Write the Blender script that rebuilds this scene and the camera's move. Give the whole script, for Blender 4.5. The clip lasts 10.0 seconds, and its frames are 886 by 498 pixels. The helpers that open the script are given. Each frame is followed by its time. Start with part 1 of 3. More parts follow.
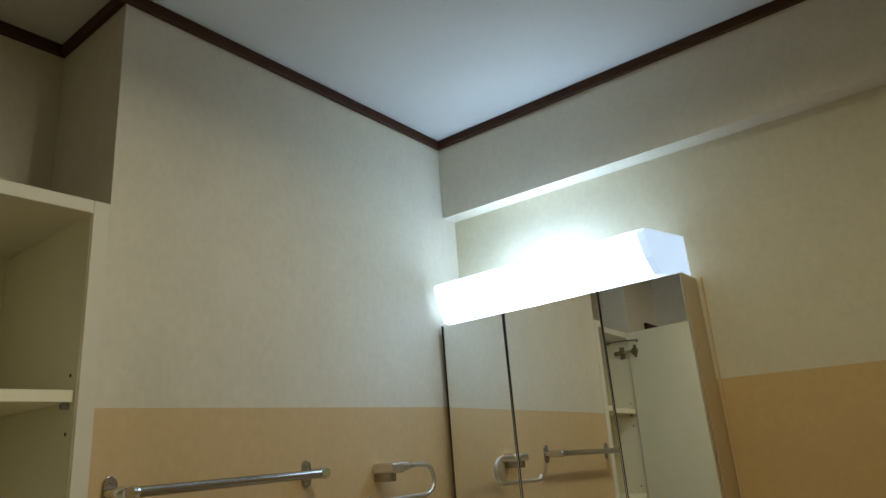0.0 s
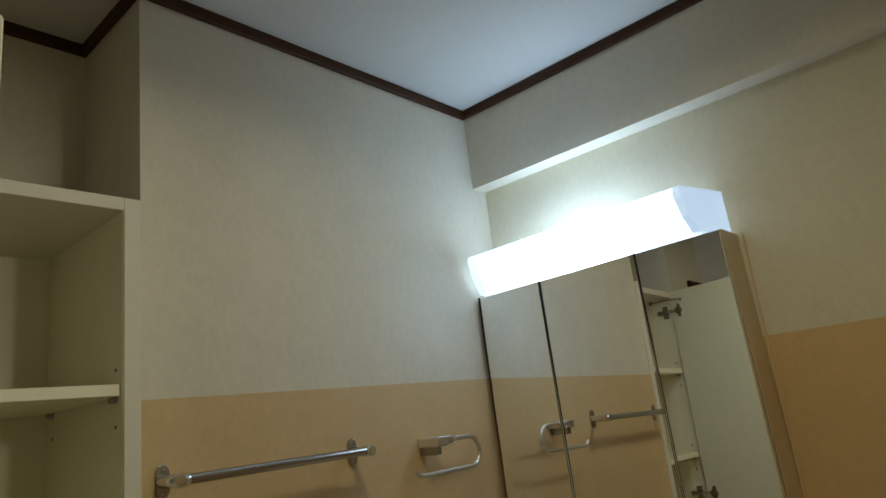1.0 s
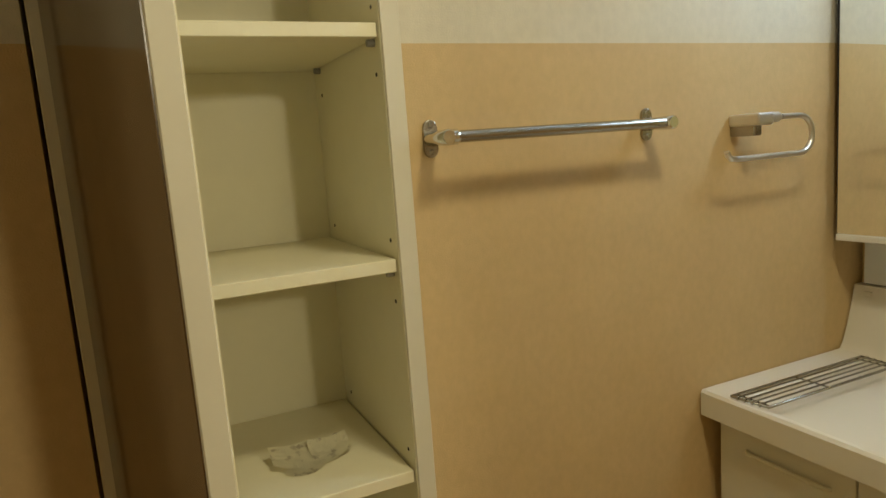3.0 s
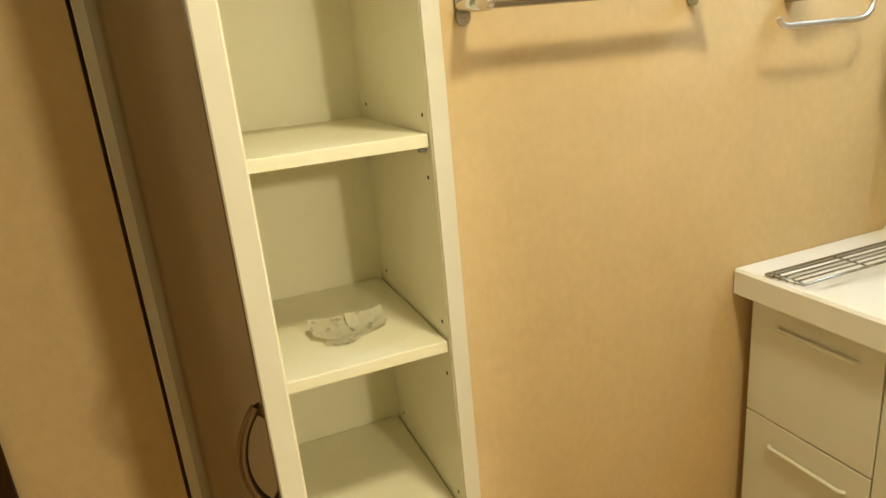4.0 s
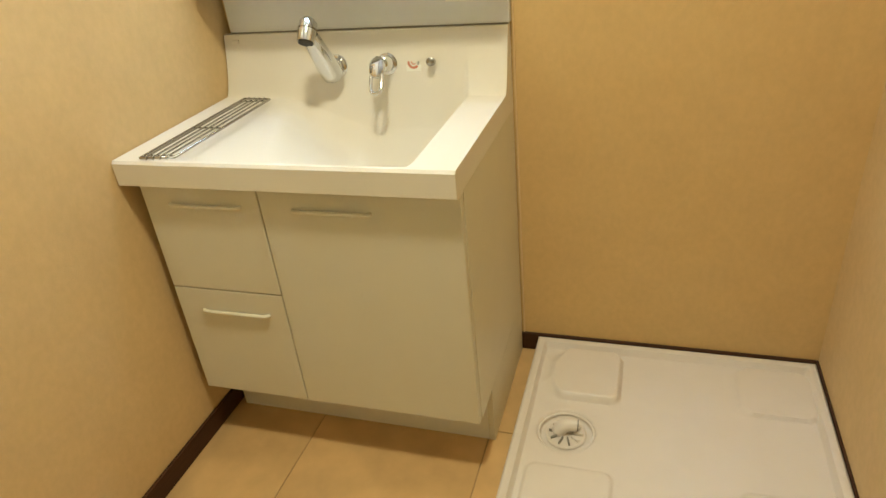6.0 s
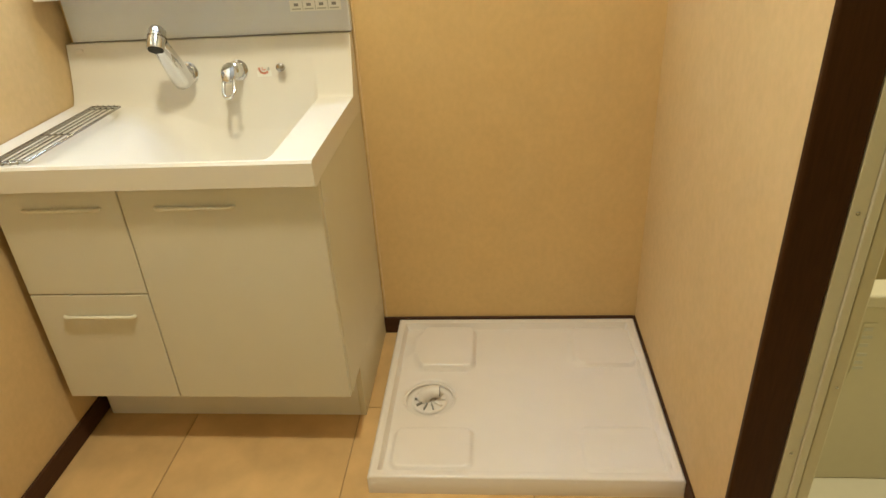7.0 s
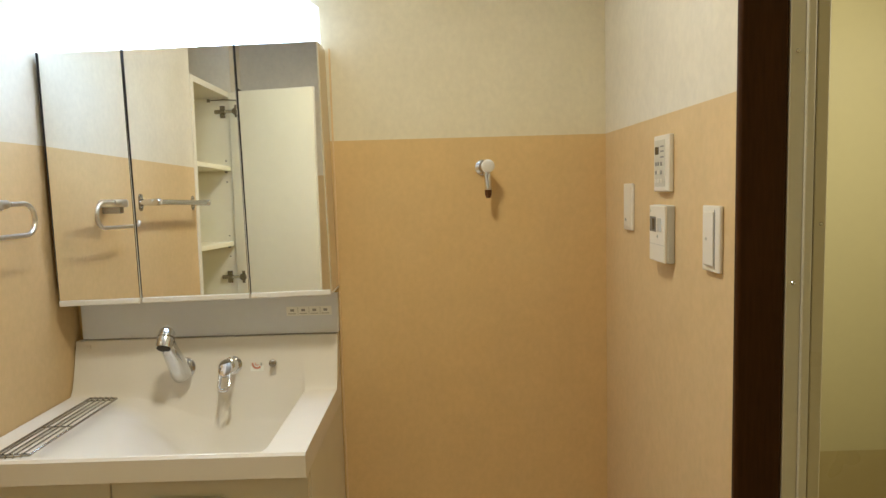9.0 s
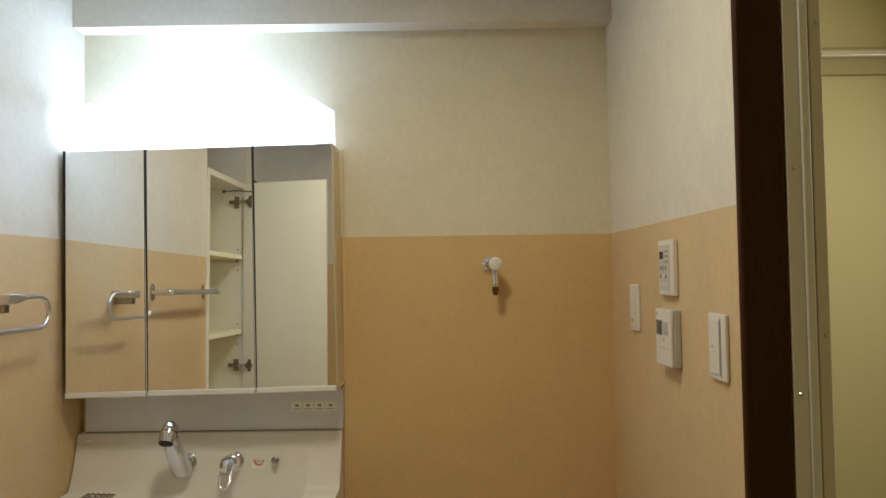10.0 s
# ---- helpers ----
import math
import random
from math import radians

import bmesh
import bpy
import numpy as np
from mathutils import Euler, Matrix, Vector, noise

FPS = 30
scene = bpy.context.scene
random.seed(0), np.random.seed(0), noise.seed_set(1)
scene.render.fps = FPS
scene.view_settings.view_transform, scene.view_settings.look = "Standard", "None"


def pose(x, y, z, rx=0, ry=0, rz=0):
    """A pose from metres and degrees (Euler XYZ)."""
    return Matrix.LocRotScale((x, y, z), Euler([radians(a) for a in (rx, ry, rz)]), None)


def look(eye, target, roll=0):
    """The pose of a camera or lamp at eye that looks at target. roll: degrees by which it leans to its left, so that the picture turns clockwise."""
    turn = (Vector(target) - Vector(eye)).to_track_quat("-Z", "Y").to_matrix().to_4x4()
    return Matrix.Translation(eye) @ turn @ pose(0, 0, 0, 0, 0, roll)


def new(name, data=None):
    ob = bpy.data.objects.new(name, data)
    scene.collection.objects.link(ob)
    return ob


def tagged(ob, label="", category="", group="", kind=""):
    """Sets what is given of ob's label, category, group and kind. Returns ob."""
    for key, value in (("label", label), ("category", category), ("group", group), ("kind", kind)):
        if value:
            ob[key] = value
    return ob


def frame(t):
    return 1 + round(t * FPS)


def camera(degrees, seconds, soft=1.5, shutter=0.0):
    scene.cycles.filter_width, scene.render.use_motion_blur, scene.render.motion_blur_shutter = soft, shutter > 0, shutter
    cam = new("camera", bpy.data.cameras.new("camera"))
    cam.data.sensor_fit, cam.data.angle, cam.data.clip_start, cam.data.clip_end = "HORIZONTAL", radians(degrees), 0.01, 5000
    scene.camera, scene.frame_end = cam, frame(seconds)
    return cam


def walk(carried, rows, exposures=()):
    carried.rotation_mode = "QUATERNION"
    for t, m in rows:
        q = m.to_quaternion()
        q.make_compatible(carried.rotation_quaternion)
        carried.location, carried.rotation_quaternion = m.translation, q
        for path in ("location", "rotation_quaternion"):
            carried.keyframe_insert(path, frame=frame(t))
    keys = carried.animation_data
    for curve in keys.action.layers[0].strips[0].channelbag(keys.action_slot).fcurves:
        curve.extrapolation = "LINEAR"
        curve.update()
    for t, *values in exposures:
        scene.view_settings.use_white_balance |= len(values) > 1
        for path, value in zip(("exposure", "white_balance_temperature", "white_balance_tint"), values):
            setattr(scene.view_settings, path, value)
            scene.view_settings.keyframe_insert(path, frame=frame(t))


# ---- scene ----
cam = camera(67.9, 10.0)
PATH = [
    (0, (1.243, -1.709, 1.394), (0.082, -0.184, 1.964), -4.2),
    (0.5, (1.26, -1.713, 1.406), (0.12, -0.224, 2.103), -4.7),
    (1, (1.249, -1.686, 1.406), (-0.022, -0.223, 1.898), -7.0),
    (1.5, (1.157, -1.634, 1.401), (-0.245, -0.245, 1.725), -6.6),
    (2, (1.038, -1.604, 1.394), (-0.492, -0.329, 1.571), -5.5),
    (2.5, (0.97, -1.581, 1.367), (-0.715, -0.507, 1.296), -4.5),
    (3, (0.978, -1.549, 1.339), (-0.817, -0.72, 1.033), -4.2),
    (3.2, (1.006, -1.546, 1.32), (-0.809, -0.804, 0.924), -4.6),
    (4.3, (0.976, -1.551, 1.305), (-0.767, -0.863, 0.605), -5.9),
    (4.5, (0.975, -1.539, 1.298), (-0.729, -0.823, 0.535), -6.9),
    (5, (0.994, -1.529, 1.266), (-0.44, -0.466, 0.365), -9.0),
    (5.5, (1.023, -1.536, 1.251), (0.109, -0.052, 0.271), -7.2),
    (6, (1.082, -1.562, 1.251), (0.504, 0.085, 0.274), -6.0),
    (6.2, (1.109, -1.601, 1.255), (0.631, 0.081, 0.284), -5.9),
    (7.3, (1.12, -1.766, 1.26), (1.026, 0.001, 0.327), -2.4),
    (7.5, (1.104, -1.791, 1.274), (1.042, 0.022, 0.433), -1.9),
    (8, (1.071, -1.86, 1.295), (1.076, 0.059, 0.733), -1.1),
    (8.5, (1.064, -1.89, 1.328), (1.09, 0.078, 0.972), -1.6),
    (9, (1.059, -1.906, 1.36), (1.07, 0.086, 1.175), -1.6),
    (9.5, (1.057, -1.915, 1.381), (1.057, 0.085, 1.35), -1.6),
    (10, (1.058, -1.925, 1.397), (1.053, 0.074, 1.466), -0.8),
]
EXPOSURES = [
    (0.0, -1.68, 5560, 12), (0.5, -1.96, 5600, 12), (1.0, -1.92, 5580, 12), (1.5, -1.86, 5580, 14), (2.0, -1.79, 5700, 14),
    (2.5, -1.32, 6050, 13), (3.0, -0.88, 6330, 11), (3.2, -0.64, 6330, 10), (4.3, 0.31, 6130, 11), (5.0, 0.31, 6230, 11), (6.0, 0.21, 5930, 12),
    (7.5, 0.28, 5720, 16), (8.0, 0.27, 5500, 17), (8.5, 0.02, 5520, 18), (9.0, -0.28, 5570, 19), (9.5, -0.58, 5550, 20), (10.0, -0.86, 5540, 21),
]
walk(cam, [(t, look(eye, target, roll)) for t, eye, target, roll in PATH], EXPOSURES)

# ---- light ----
world = bpy.data.worlds.new("world")
scene.world = world
world.use_nodes = True
world.node_tree.nodes["Background"].inputs[0].default_value = (0.9, 0.8, 0.65, 1)
world.node_tree.nodes["Background"].inputs[1].default_value = 0.02
LAMP_GLOW = 17.3


def disc_light(name, watts, colour, size, at, towards, spread=180):
    data = bpy.data.lights.new(name, "AREA")
    data.shape, data.size, data.energy, data.color = "DISK", size, watts, colour
    data.spread = radians(spread)
    ob = new(name, data)
    ob.matrix_world = look(at, towards)
    return ob


disc_light("ceiling_downlight", 14.5, (1.0, 0.89, 0.55), 0.20, (0.82, -0.92, 2.380), (0.82, -0.92, 0.0), 156)
disc_light("bath_light", 25.0, (1.0, 0.90, 0.60), 0.18, (2.88, -0.66, 1.86), (0.9, -1.40, 1.1))


# ---- materials ----
def material(name, colour, rough=0.5, metal=0.0, vary=0.08, grain=40.0, bump=0.0, bump_scale=300.0,
             stretch=(1, 1, 1), coat=0.0, broad=2.5, random=0.0, ior=1.45):
    m = bpy.data.materials.new(name)
    m.use_nodes = True
    nt = m.node_tree
    b = nt.nodes["Principled BSDF"]
    b.inputs["Metallic"].default_value = metal
    b.inputs["IOR"].default_value = ior
    b.inputs["Coat Weight"].default_value = coat
    b.inputs["Coat Roughness"].default_value = 0.08
    tc = nt.nodes.new("ShaderNodeTexCoord")
    mp = nt.nodes.new("ShaderNodeMapping")
    mp.inputs["Scale"].default_value = stretch
    nt.links.new(tc.outputs["Object"], mp.inputs["Vector"])
    fine = nt.nodes.new("ShaderNodeTexNoise")
    fine.inputs["Scale"].default_value, fine.inputs["Detail"].default_value = grain, 4
    wide = nt.nodes.new("ShaderNodeTexNoise")
    wide.inputs["Scale"].default_value, wide.inputs["Detail"].default_value = broad, 3
    nt.links.new(mp.outputs[0], fine.inputs["Vector"])
    nt.links.new(mp.outputs[0], wide.inputs["Vector"])
    add = nt.nodes.new("ShaderNodeMath")
    add.operation = "ADD"
    nt.links.new(fine.outputs[0], add.inputs[0])
    nt.links.new(wide.outputs[0], add.inputs[1])
    last = add
    if random:
        info = nt.nodes.new("ShaderNodeObjectInfo")
        mul = nt.nodes.new("ShaderNodeMath")
        mul.operation = "MULTIPLY_ADD"
        mul.inputs[1].default_value = random
        nt.links.new(info.outputs["Random"], mul.inputs[0])
        nt.links.new(add.outputs[0], mul.inputs[2])
        last = mul
    rng = nt.nodes.new("ShaderNodeMapRange")
    rng.inputs[1].default_value, rng.inputs[2].default_value = 0.6, 1.4 + random
    rng.inputs[3].default_value, rng.inputs[4].default_value = 1 - vary, 1 + vary
    nt.links.new(last.outputs[0], rng.inputs[0])
    mix = nt.nodes.new("ShaderNodeVectorMath")
    mix.operation = "SCALE"
    mix.inputs[0].default_value = colour
    nt.links.new(rng.outputs[0], mix.inputs["Scale"])
    nt.links.new(mix.outputs[0], b.inputs["Base Color"])
    rr = nt.nodes.new("ShaderNodeMapRange")
    rr.inputs[1].default_value, rr.inputs[2].default_value = 0.3, 0.7
    rr.inputs[3].default_value, rr.inputs[4].default_value = rough * 0.88, min(1.0, rough * 1.12)
    nt.links.new(wide.outputs[0], rr.inputs[0])
    nt.links.new(rr.outputs[0], b.inputs["Roughness"])
    if bump:
        bn = nt.nodes.new("ShaderNodeTexNoise")
        bn.inputs["Scale"].default_value, bn.inputs["Detail"].default_value = bump_scale, 3
        nt.links.new(mp.outputs[0], bn.inputs["Vector"])
        bp = nt.nodes.new("ShaderNodeBump")
        bp.inputs["Strength"].default_value, bp.inputs["Distance"].default_value = bump, 0.002
        nt.links.new(bn.outputs[0], bp.inputs["Height"])
        nt.links.new(bp.outputs[0], b.inputs["Normal"])
    m["mix"] = mix.name
    return m


def two_papers(name, upper, lower, z):
    """Wallpaper in two colours that meet at the height z."""
    m = material(name, upper, rough=0.85, vary=0.05, grain=11, bump=0.3, bump_scale=380, broad=1.7)
    nt = m.node_tree
    mix = nt.nodes[m["mix"]]
    geo = nt.nodes.new("ShaderNodeNewGeometry")
    sep = nt.nodes.new("ShaderNodeSeparateXYZ")
    nt.links.new(geo.outputs["Position"], sep.inputs[0])
    gt = nt.nodes.new("ShaderNodeMath")
    gt.operation = "GREATER_THAN"
    gt.inputs[1].default_value = z
    nt.links.new(sep.outputs["Z"], gt.inputs[0])
    cm = nt.nodes.new("ShaderNodeMix")
    cm.data_type = "RGBA"
    cm.inputs[6].default_value = (*lower, 1)
    cm.inputs[7].default_value = (*upper, 1)
    nt.links.new(gt.outputs[0], cm.inputs[0])
    mp = nt.nodes.new("ShaderNodeMapping")
    mp.inputs["Scale"].default_value = (1, 1, 0.8)
    nt.links.new(geo.outputs["Position"], mp.inputs["Vector"])
    fibre = nt.nodes.new("ShaderNodeTexNoise")
    fibre.inputs["Scale"].default_value, fibre.inputs["Detail"].default_value, fibre.inputs["Roughness"].default_value = 60, 4, 0.6
    nt.links.new(mp.outputs[0], fibre.inputs["Vector"])
    rng = nt.nodes.new("ShaderNodeMapRange")
    rng.inputs[1].default_value, rng.inputs[2].default_value = 0.35, 0.65
    rng.inputs[3].default_value, rng.inputs[4].default_value = 0.97, 1.03
    nt.links.new(fibre.outputs[0], rng.inputs[0])
    mottled = nt.nodes.new("ShaderNodeVectorMath")
    mottled.operation = "SCALE"
    nt.links.new(cm.outputs[2], mottled.inputs[0])
    nt.links.new(rng.outputs[0], mottled.inputs["Scale"])
    nt.links.new(mottled.outputs[0], mix.inputs[0])
    return m


def glow(name, colour, strength, centre=None, spread=0.2):
    """A lit milky cover; with a centre, brightest there along x, where the tube sits behind it."""
    m = bpy.data.materials.new(name)
    m.use_nodes = True
    nt = m.node_tree
    b = nt.nodes["Principled BSDF"]
    b.inputs["Base Color"].default_value = (0.9, 0.92, 0.95, 1)
    b.inputs["Emission Color"].default_value = (*colour, 1)
    b.inputs["Emission Strength"].default_value = strength
    b.inputs["Roughness"].default_value = 0.3
    if centre is not None:
        tc = nt.nodes.new("ShaderNodeTexCoord")
        sep = nt.nodes.new("ShaderNodeSeparateXYZ")
        nt.links.new(tc.outputs["Object"], sep.inputs[0])
        last = sep.outputs["X"]
        for op, value in (("SUBTRACT", centre), ("ABSOLUTE", 0.0), ("DIVIDE", spread), ("POWER", 2.0), ("MULTIPLY", -1.0), ("EXPONENT", 0.0), ("MULTIPLY", 1.55 * strength), ("ADD", 0.30 * strength)):
            node = nt.nodes.new("ShaderNodeMath")
            node.operation = op
            node.inputs[1].default_value = value
            nt.links.new(last, node.inputs[0])
            last = node.outputs[0]
        nt.links.new(last, b.inputs["Emission Strength"])
    return m


def printed(name, paper, ink):
    """Paper with blurred dark strokes of print."""
    m = material(name, paper, rough=0.7, vary=0.06, grain=60, broad=12)
    nt = m.node_tree
    mix = nt.nodes[m["mix"]]
    tc = nt.nodes.new("ShaderNodeTexCoord")
    wave = nt.nodes.new("ShaderNodeTexNoise")
    wave.inputs["Scale"].default_value, wave.inputs["Detail"].default_value = 48, 3
    nt.links.new(tc.outputs["Object"], wave.inputs["Vector"])
    rng = nt.nodes.new("ShaderNodeMapRange")
    rng.inputs[1].default_value, rng.inputs[2].default_value = 0.56, 0.66
    nt.links.new(wave.outputs[0], rng.inputs[0])
    cm = nt.nodes.new("ShaderNodeMix")
    cm.data_type = "RGBA"
    cm.inputs[6].default_value, cm.inputs[7].default_value = (*paper, 1), (*ink, 1)
    nt.links.new(rng.outputs[0], cm.inputs[0])
    nt.links.new(cm.outputs[2], mix.inputs[0])
    return m


PAPER_LINE = 1.502
M_WALL = two_papers("wallpaper", (0.715, 0.653, 0.512), (0.655, 0.474, 0.240), PAPER_LINE)
# same paper, with the north wall's warmer light put into its colours
M_WALL_WARMLIT = two_papers("wallpaper_warm_lit", (0.71, 0.645, 0.46), (0.66, 0.462, 0.20), PAPER_LINE)
M_CEIL = material("ceiling_paper", (0.68, 0.67, 0.62), rough=0.9, vary=0.03, grain=90, bump=0.3, bump_scale=240)
M_TRIM = material("dark_wood", (0.046, 0.018, 0.005), rough=0.5, vary=0.3, grain=30, stretch=(6, 6, 0.6), bump=0.1, ior=1.18)
M_TRIM_H = material("dark_wood_level", (0.060, 0.025, 0.011), rough=0.55, vary=0.3, grain=30, stretch=(0.6, 0.6, 6), bump=0.1, ior=1.3)
M_SHELF = material("cream_laminate", (0.80, 0.748, 0.55), rough=0.42, vary=0.025, grain=25, bump=0.03)
M_EDGE = material("cream_edge_band", (0.70, 0.65, 0.52), rough=0.45, vary=0.025, grain=25)
M_DOORFACE = material("brown_laminate", (0.080, 0.043, 0.016), rough=0.20, vary=0.10, grain=22, stretch=(7, 7, 0.5), coat=0.5)
M_BRONZE = material("dull_bronze", (0.24, 0.17, 0.10), rough=0.35, metal=1.0, vary=0.06)
M_COUNTER = material("cream_acrylic", (0.78, 0.74, 0.655), rough=0.5, vary=0.02, grain=10, ior=1.36)
M_GLOSS = material("cream_gloss_panel", (0.69, 0.66, 0.55), rough=0.42, vary=0.02, grain=12, coat=0.04)
M_CARCASS = material("cream_board", (0.70, 0.66, 0.53), rough=0.45, vary=0.025, grain=15)
# cream board tinted tan, part of the papered wall's reflection put into the colour
M_CABSIDE = material("tinted_glossy_side_panel", (0.70, 0.58, 0.38), rough=0.16, vary=0.03, grain=15)
M_SEALANT = material("tan_sealant", (0.74, 0.55, 0.29), rough=0.5, vary=0.04, grain=60)
M_KICK = material("grey_kick_board", (0.55, 0.52, 0.45), rough=0.5, vary=0.04)
M_GREY = material("pale_grey_panel", (0.72, 0.735, 0.745), rough=0.35, vary=0.02, coat=0.1)
M_WHITE = material("white_plastic", (0.78, 0.76, 0.70), rough=0.4, vary=0.02)
M_PLATE = material("ivory_plastic", (0.74, 0.70, 0.60), rough=0.4, vary=0.02)
M_PAN = material("pan_plastic", (0.78, 0.73, 0.69), rough=0.35, vary=0.025, grain=14, coat=0.1)
M_CHROME = material("chrome", (0.70, 0.71, 0.73), rough=0.08, metal=1.0, vary=0.03)
M_STEEL = material("brushed_steel", (0.40, 0.385, 0.36), rough=0.22, metal=1.0, vary=0.06, grain=80, stretch=(8, 0.5, 8))
M_MIRROR = material("mirror_glass", (0.94, 0.955, 0.94), rough=0.008, metal=1.0, vary=0.0)
M_SATIN = material("satin_metal", (0.74, 0.73, 0.71), rough=0.33, metal=1.0, vary=0.04)
M_BLACK = material("black_rubber_and_shade", (0.012, 0.011, 0.010), rough=0.6)
M_DARK = material("dark_gap", (0.03, 0.026, 0.02), rough=0.8)
M_LCD = material("display_window", (0.05, 0.05, 0.045), rough=0.2)
M_LCDG = material("grey_display", (0.22, 0.21, 0.19), rough=0.25)
M_KEYPANEL = material("pale_key_panel", (0.58, 0.555, 0.46), rough=0.45)
M_PANELGREY = material("grey_key_panel", (0.50, 0.49, 0.43), rough=0.45)
M_RED = material("red_print", (0.78, 0.33, 0.22), rough=0.5)
M_GREYPRINT = material("grey_print", (0.28, 0.27, 0.25), rough=0.6)
M_STICKER = material("white_sticker", (0.88, 0.87, 0.80), rough=0.5, vary=0.02)
M_COPPER = material("brass_tip", (0.16, 0.085, 0.045), rough=0.3, metal=0.8)
M_TILE = material("tile_vinyl", (0.62, 0.41, 0.18), rough=0.42, vary=0.24, grain=11, bump=0.06, bump_scale=120, broad=3.5, random=0.15)
M_GROUT = material("tile_joint", (0.42, 0.28, 0.13), rough=0.8, vary=0.08)
M_PAPER = printed("printed_paper", (0.78, 0.73, 0.54), (0.52, 0.46, 0.32))
M_BATHWALL = material("bath_wall_panel", (0.54, 0.49, 0.27), rough=0.65, vary=0.02)
M_RAILSHADE = material("bath_rail_shade", (0.38, 0.33, 0.17), rough=0.6, vary=0.02)
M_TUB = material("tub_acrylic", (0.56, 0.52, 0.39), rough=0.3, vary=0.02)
# the shade inside the tub is put into this darker colour
M_TUBIN = material("tub_inside_shade", (0.43, 0.355, 0.165), rough=0.3, vary=0.02)
M_ALU = material("aluminium_frame", (0.60, 0.57, 0.46), rough=0.42, metal=0.0, vary=0.03)
M_LAMP = glow("lamp_diffuser", (0.62, 0.81, 1.0), LAMP_GLOW, 0.36, 0.15)
M_LAMPEND = glow("lamp_end", (0.64, 0.83, 1.0), LAMP_GLOW * 0.27)
M_LAMPEND_FAR = glow("lamp_end_far", (0.64, 0.83, 1.0), LAMP_GLOW * 0.13)


# ---- building helpers ----
def mesh_of(name, bm, mat, smooth=False):
    me = bpy.data.meshes.new(name)
    bmesh.ops.recalc_face_normals(bm, faces=bm.faces)
    bm.to_mesh(me)
    bm.free()
    me.materials.append(mat)
    for p in me.polygons:
        p.use_smooth = smooth
    return me


def thing(name, at, label, category, group=""):
    ob = new(name)
    ob.empty_display_size = 0.05
    ob.location = at
    bpy.context.view_layer.update()
    return tagged(ob, label, category, group)


def under(ob, parent):
    ob.parent = parent
    ob.matrix_parent_inverse = parent.matrix_world.inverted()
    return ob


def part(name, bm, mat, parent, label="", smooth=False):
    ob = new(name, mesh_of(name, bm, mat, smooth))
    under(ob, parent)
    if label:
        tagged(ob, label)
    return ob


def single(name, bm, mat, label="", category="", kind="", smooth=False, group=""):
    return tagged(new(name, mesh_of(name, bm, mat, smooth)), label, category, group, kind)


def block(x0, x1, y0, y1, z0, z1, bevel=0.0, seg=2, bm=None):
    own = bmesh.new()
    bmesh.ops.create_cube(own, size=1)
    for v in own.verts:
        v.co = Vector(((x0 + x1) / 2 + v.co.x * (x1 - x0), (y0 + y1) / 2 + v.co.y * (y1 - y0), (z0 + z1) / 2 + v.co.z * (z1 - z0)))
    if bevel:
        bmesh.ops.bevel(own, geom=own.edges[:], offset=bevel, segments=seg, affect="EDGES", profile=0.5)
    if bm is None:
        return own
    return join(bm, own)


def join(bm, other):
    me = bpy.data.meshes.new("tmp")
    other.to_mesh(me)
    other.free()
    bm.from_mesh(me)
    bpy.data.meshes.remove(me)
    return bm


def rod(points, radius, sides=14, bm=None, cap=True):
    """A round bar through the points; radius may be a list, one for each point."""
    bm = bm or bmesh.new()
    pts = [Vector(p) for p in points]
    radii = radius if isinstance(radius, (list, tuple)) else [radius] * len(pts)
    rings, side = [], None
    for i, p in enumerate(pts):
        d = (pts[min(i + 1, len(pts) - 1)] - pts[max(i - 1, 0)]).normalized()
        if side is None:
            side = d.orthogonal().normalized()
        side = (side - d * side.dot(d)).normalized()
        up = d.cross(side)
        rings.append([bm.verts.new(p + (side * math.cos(a) + up * math.sin(a)) * radii[i])
                      for a in (2 * math.pi * k / sides for k in range(sides))])
    for a, b in zip(rings, rings[1:]):
        for k in range(sides):
            bm.faces.new((a[k], a[(k + 1) % sides], b[(k + 1) % sides], b[k]))
    if cap:
        bm.faces.new(rings[0][::-1])
        bm.faces.new(rings[-1])
    return bm


def arc(centre, u, v, r, a0, a1, n=10):
    """Points on an arc, from angle a0 to a1 in degrees, in the plane of u and v."""
    c, u, v = Vector(centre), Vector(u), Vector(v)
    return [c + (u * math.cos(a) + v * math.sin(a)) * r for a in (radians(a0 + (a1 - a0) * i / n) for i in range(n + 1))]


def plate(outline, axis, a0, a1, bevel=0.0):
    """A flat outline (pairs) pushed from a0 to a1 along the axis x, y or z."""
    def at(p, a):
        return {"x": (a, p[0], p[1]), "y": (p[0], a, p[1]), "z": (p[0], p[1], a)}[axis]
    bm = bmesh.new()
    lo = [bm.verts.new(at(p, a0)) for p in outline]
    hi = [bm.verts.new(at(p, a1)) for p in outline]
    bm.faces.new(lo)
    bm.faces.new(hi[::-1])
    n = len(lo)
    for i in range(n):
        bm.faces.new((lo[i], hi[i], hi[(i + 1) % n], lo[(i + 1) % n]))
    if bevel:
        bmesh.ops.bevel(bm, geom=bm.edges[:], offset=bevel, segments=2, affect="EDGES", profile=0.5)
    return bm


def rounded(cx, cy, w, h, r, n=6):
    """The outline of a rectangle with round corners."""
    out = []
    for sx, sy, a in ((1, 1, 0), (-1, 1, 90), (-1, -1, 180), (1, -1, 270)):
        for i in range(n + 1):
            t = radians(a + 90 * i / n)
            out.append((cx + sx * (w / 2 - r) + r * math.cos(t), cy + sy * (h / 2 - r) + r * math.sin(t)))
    return out


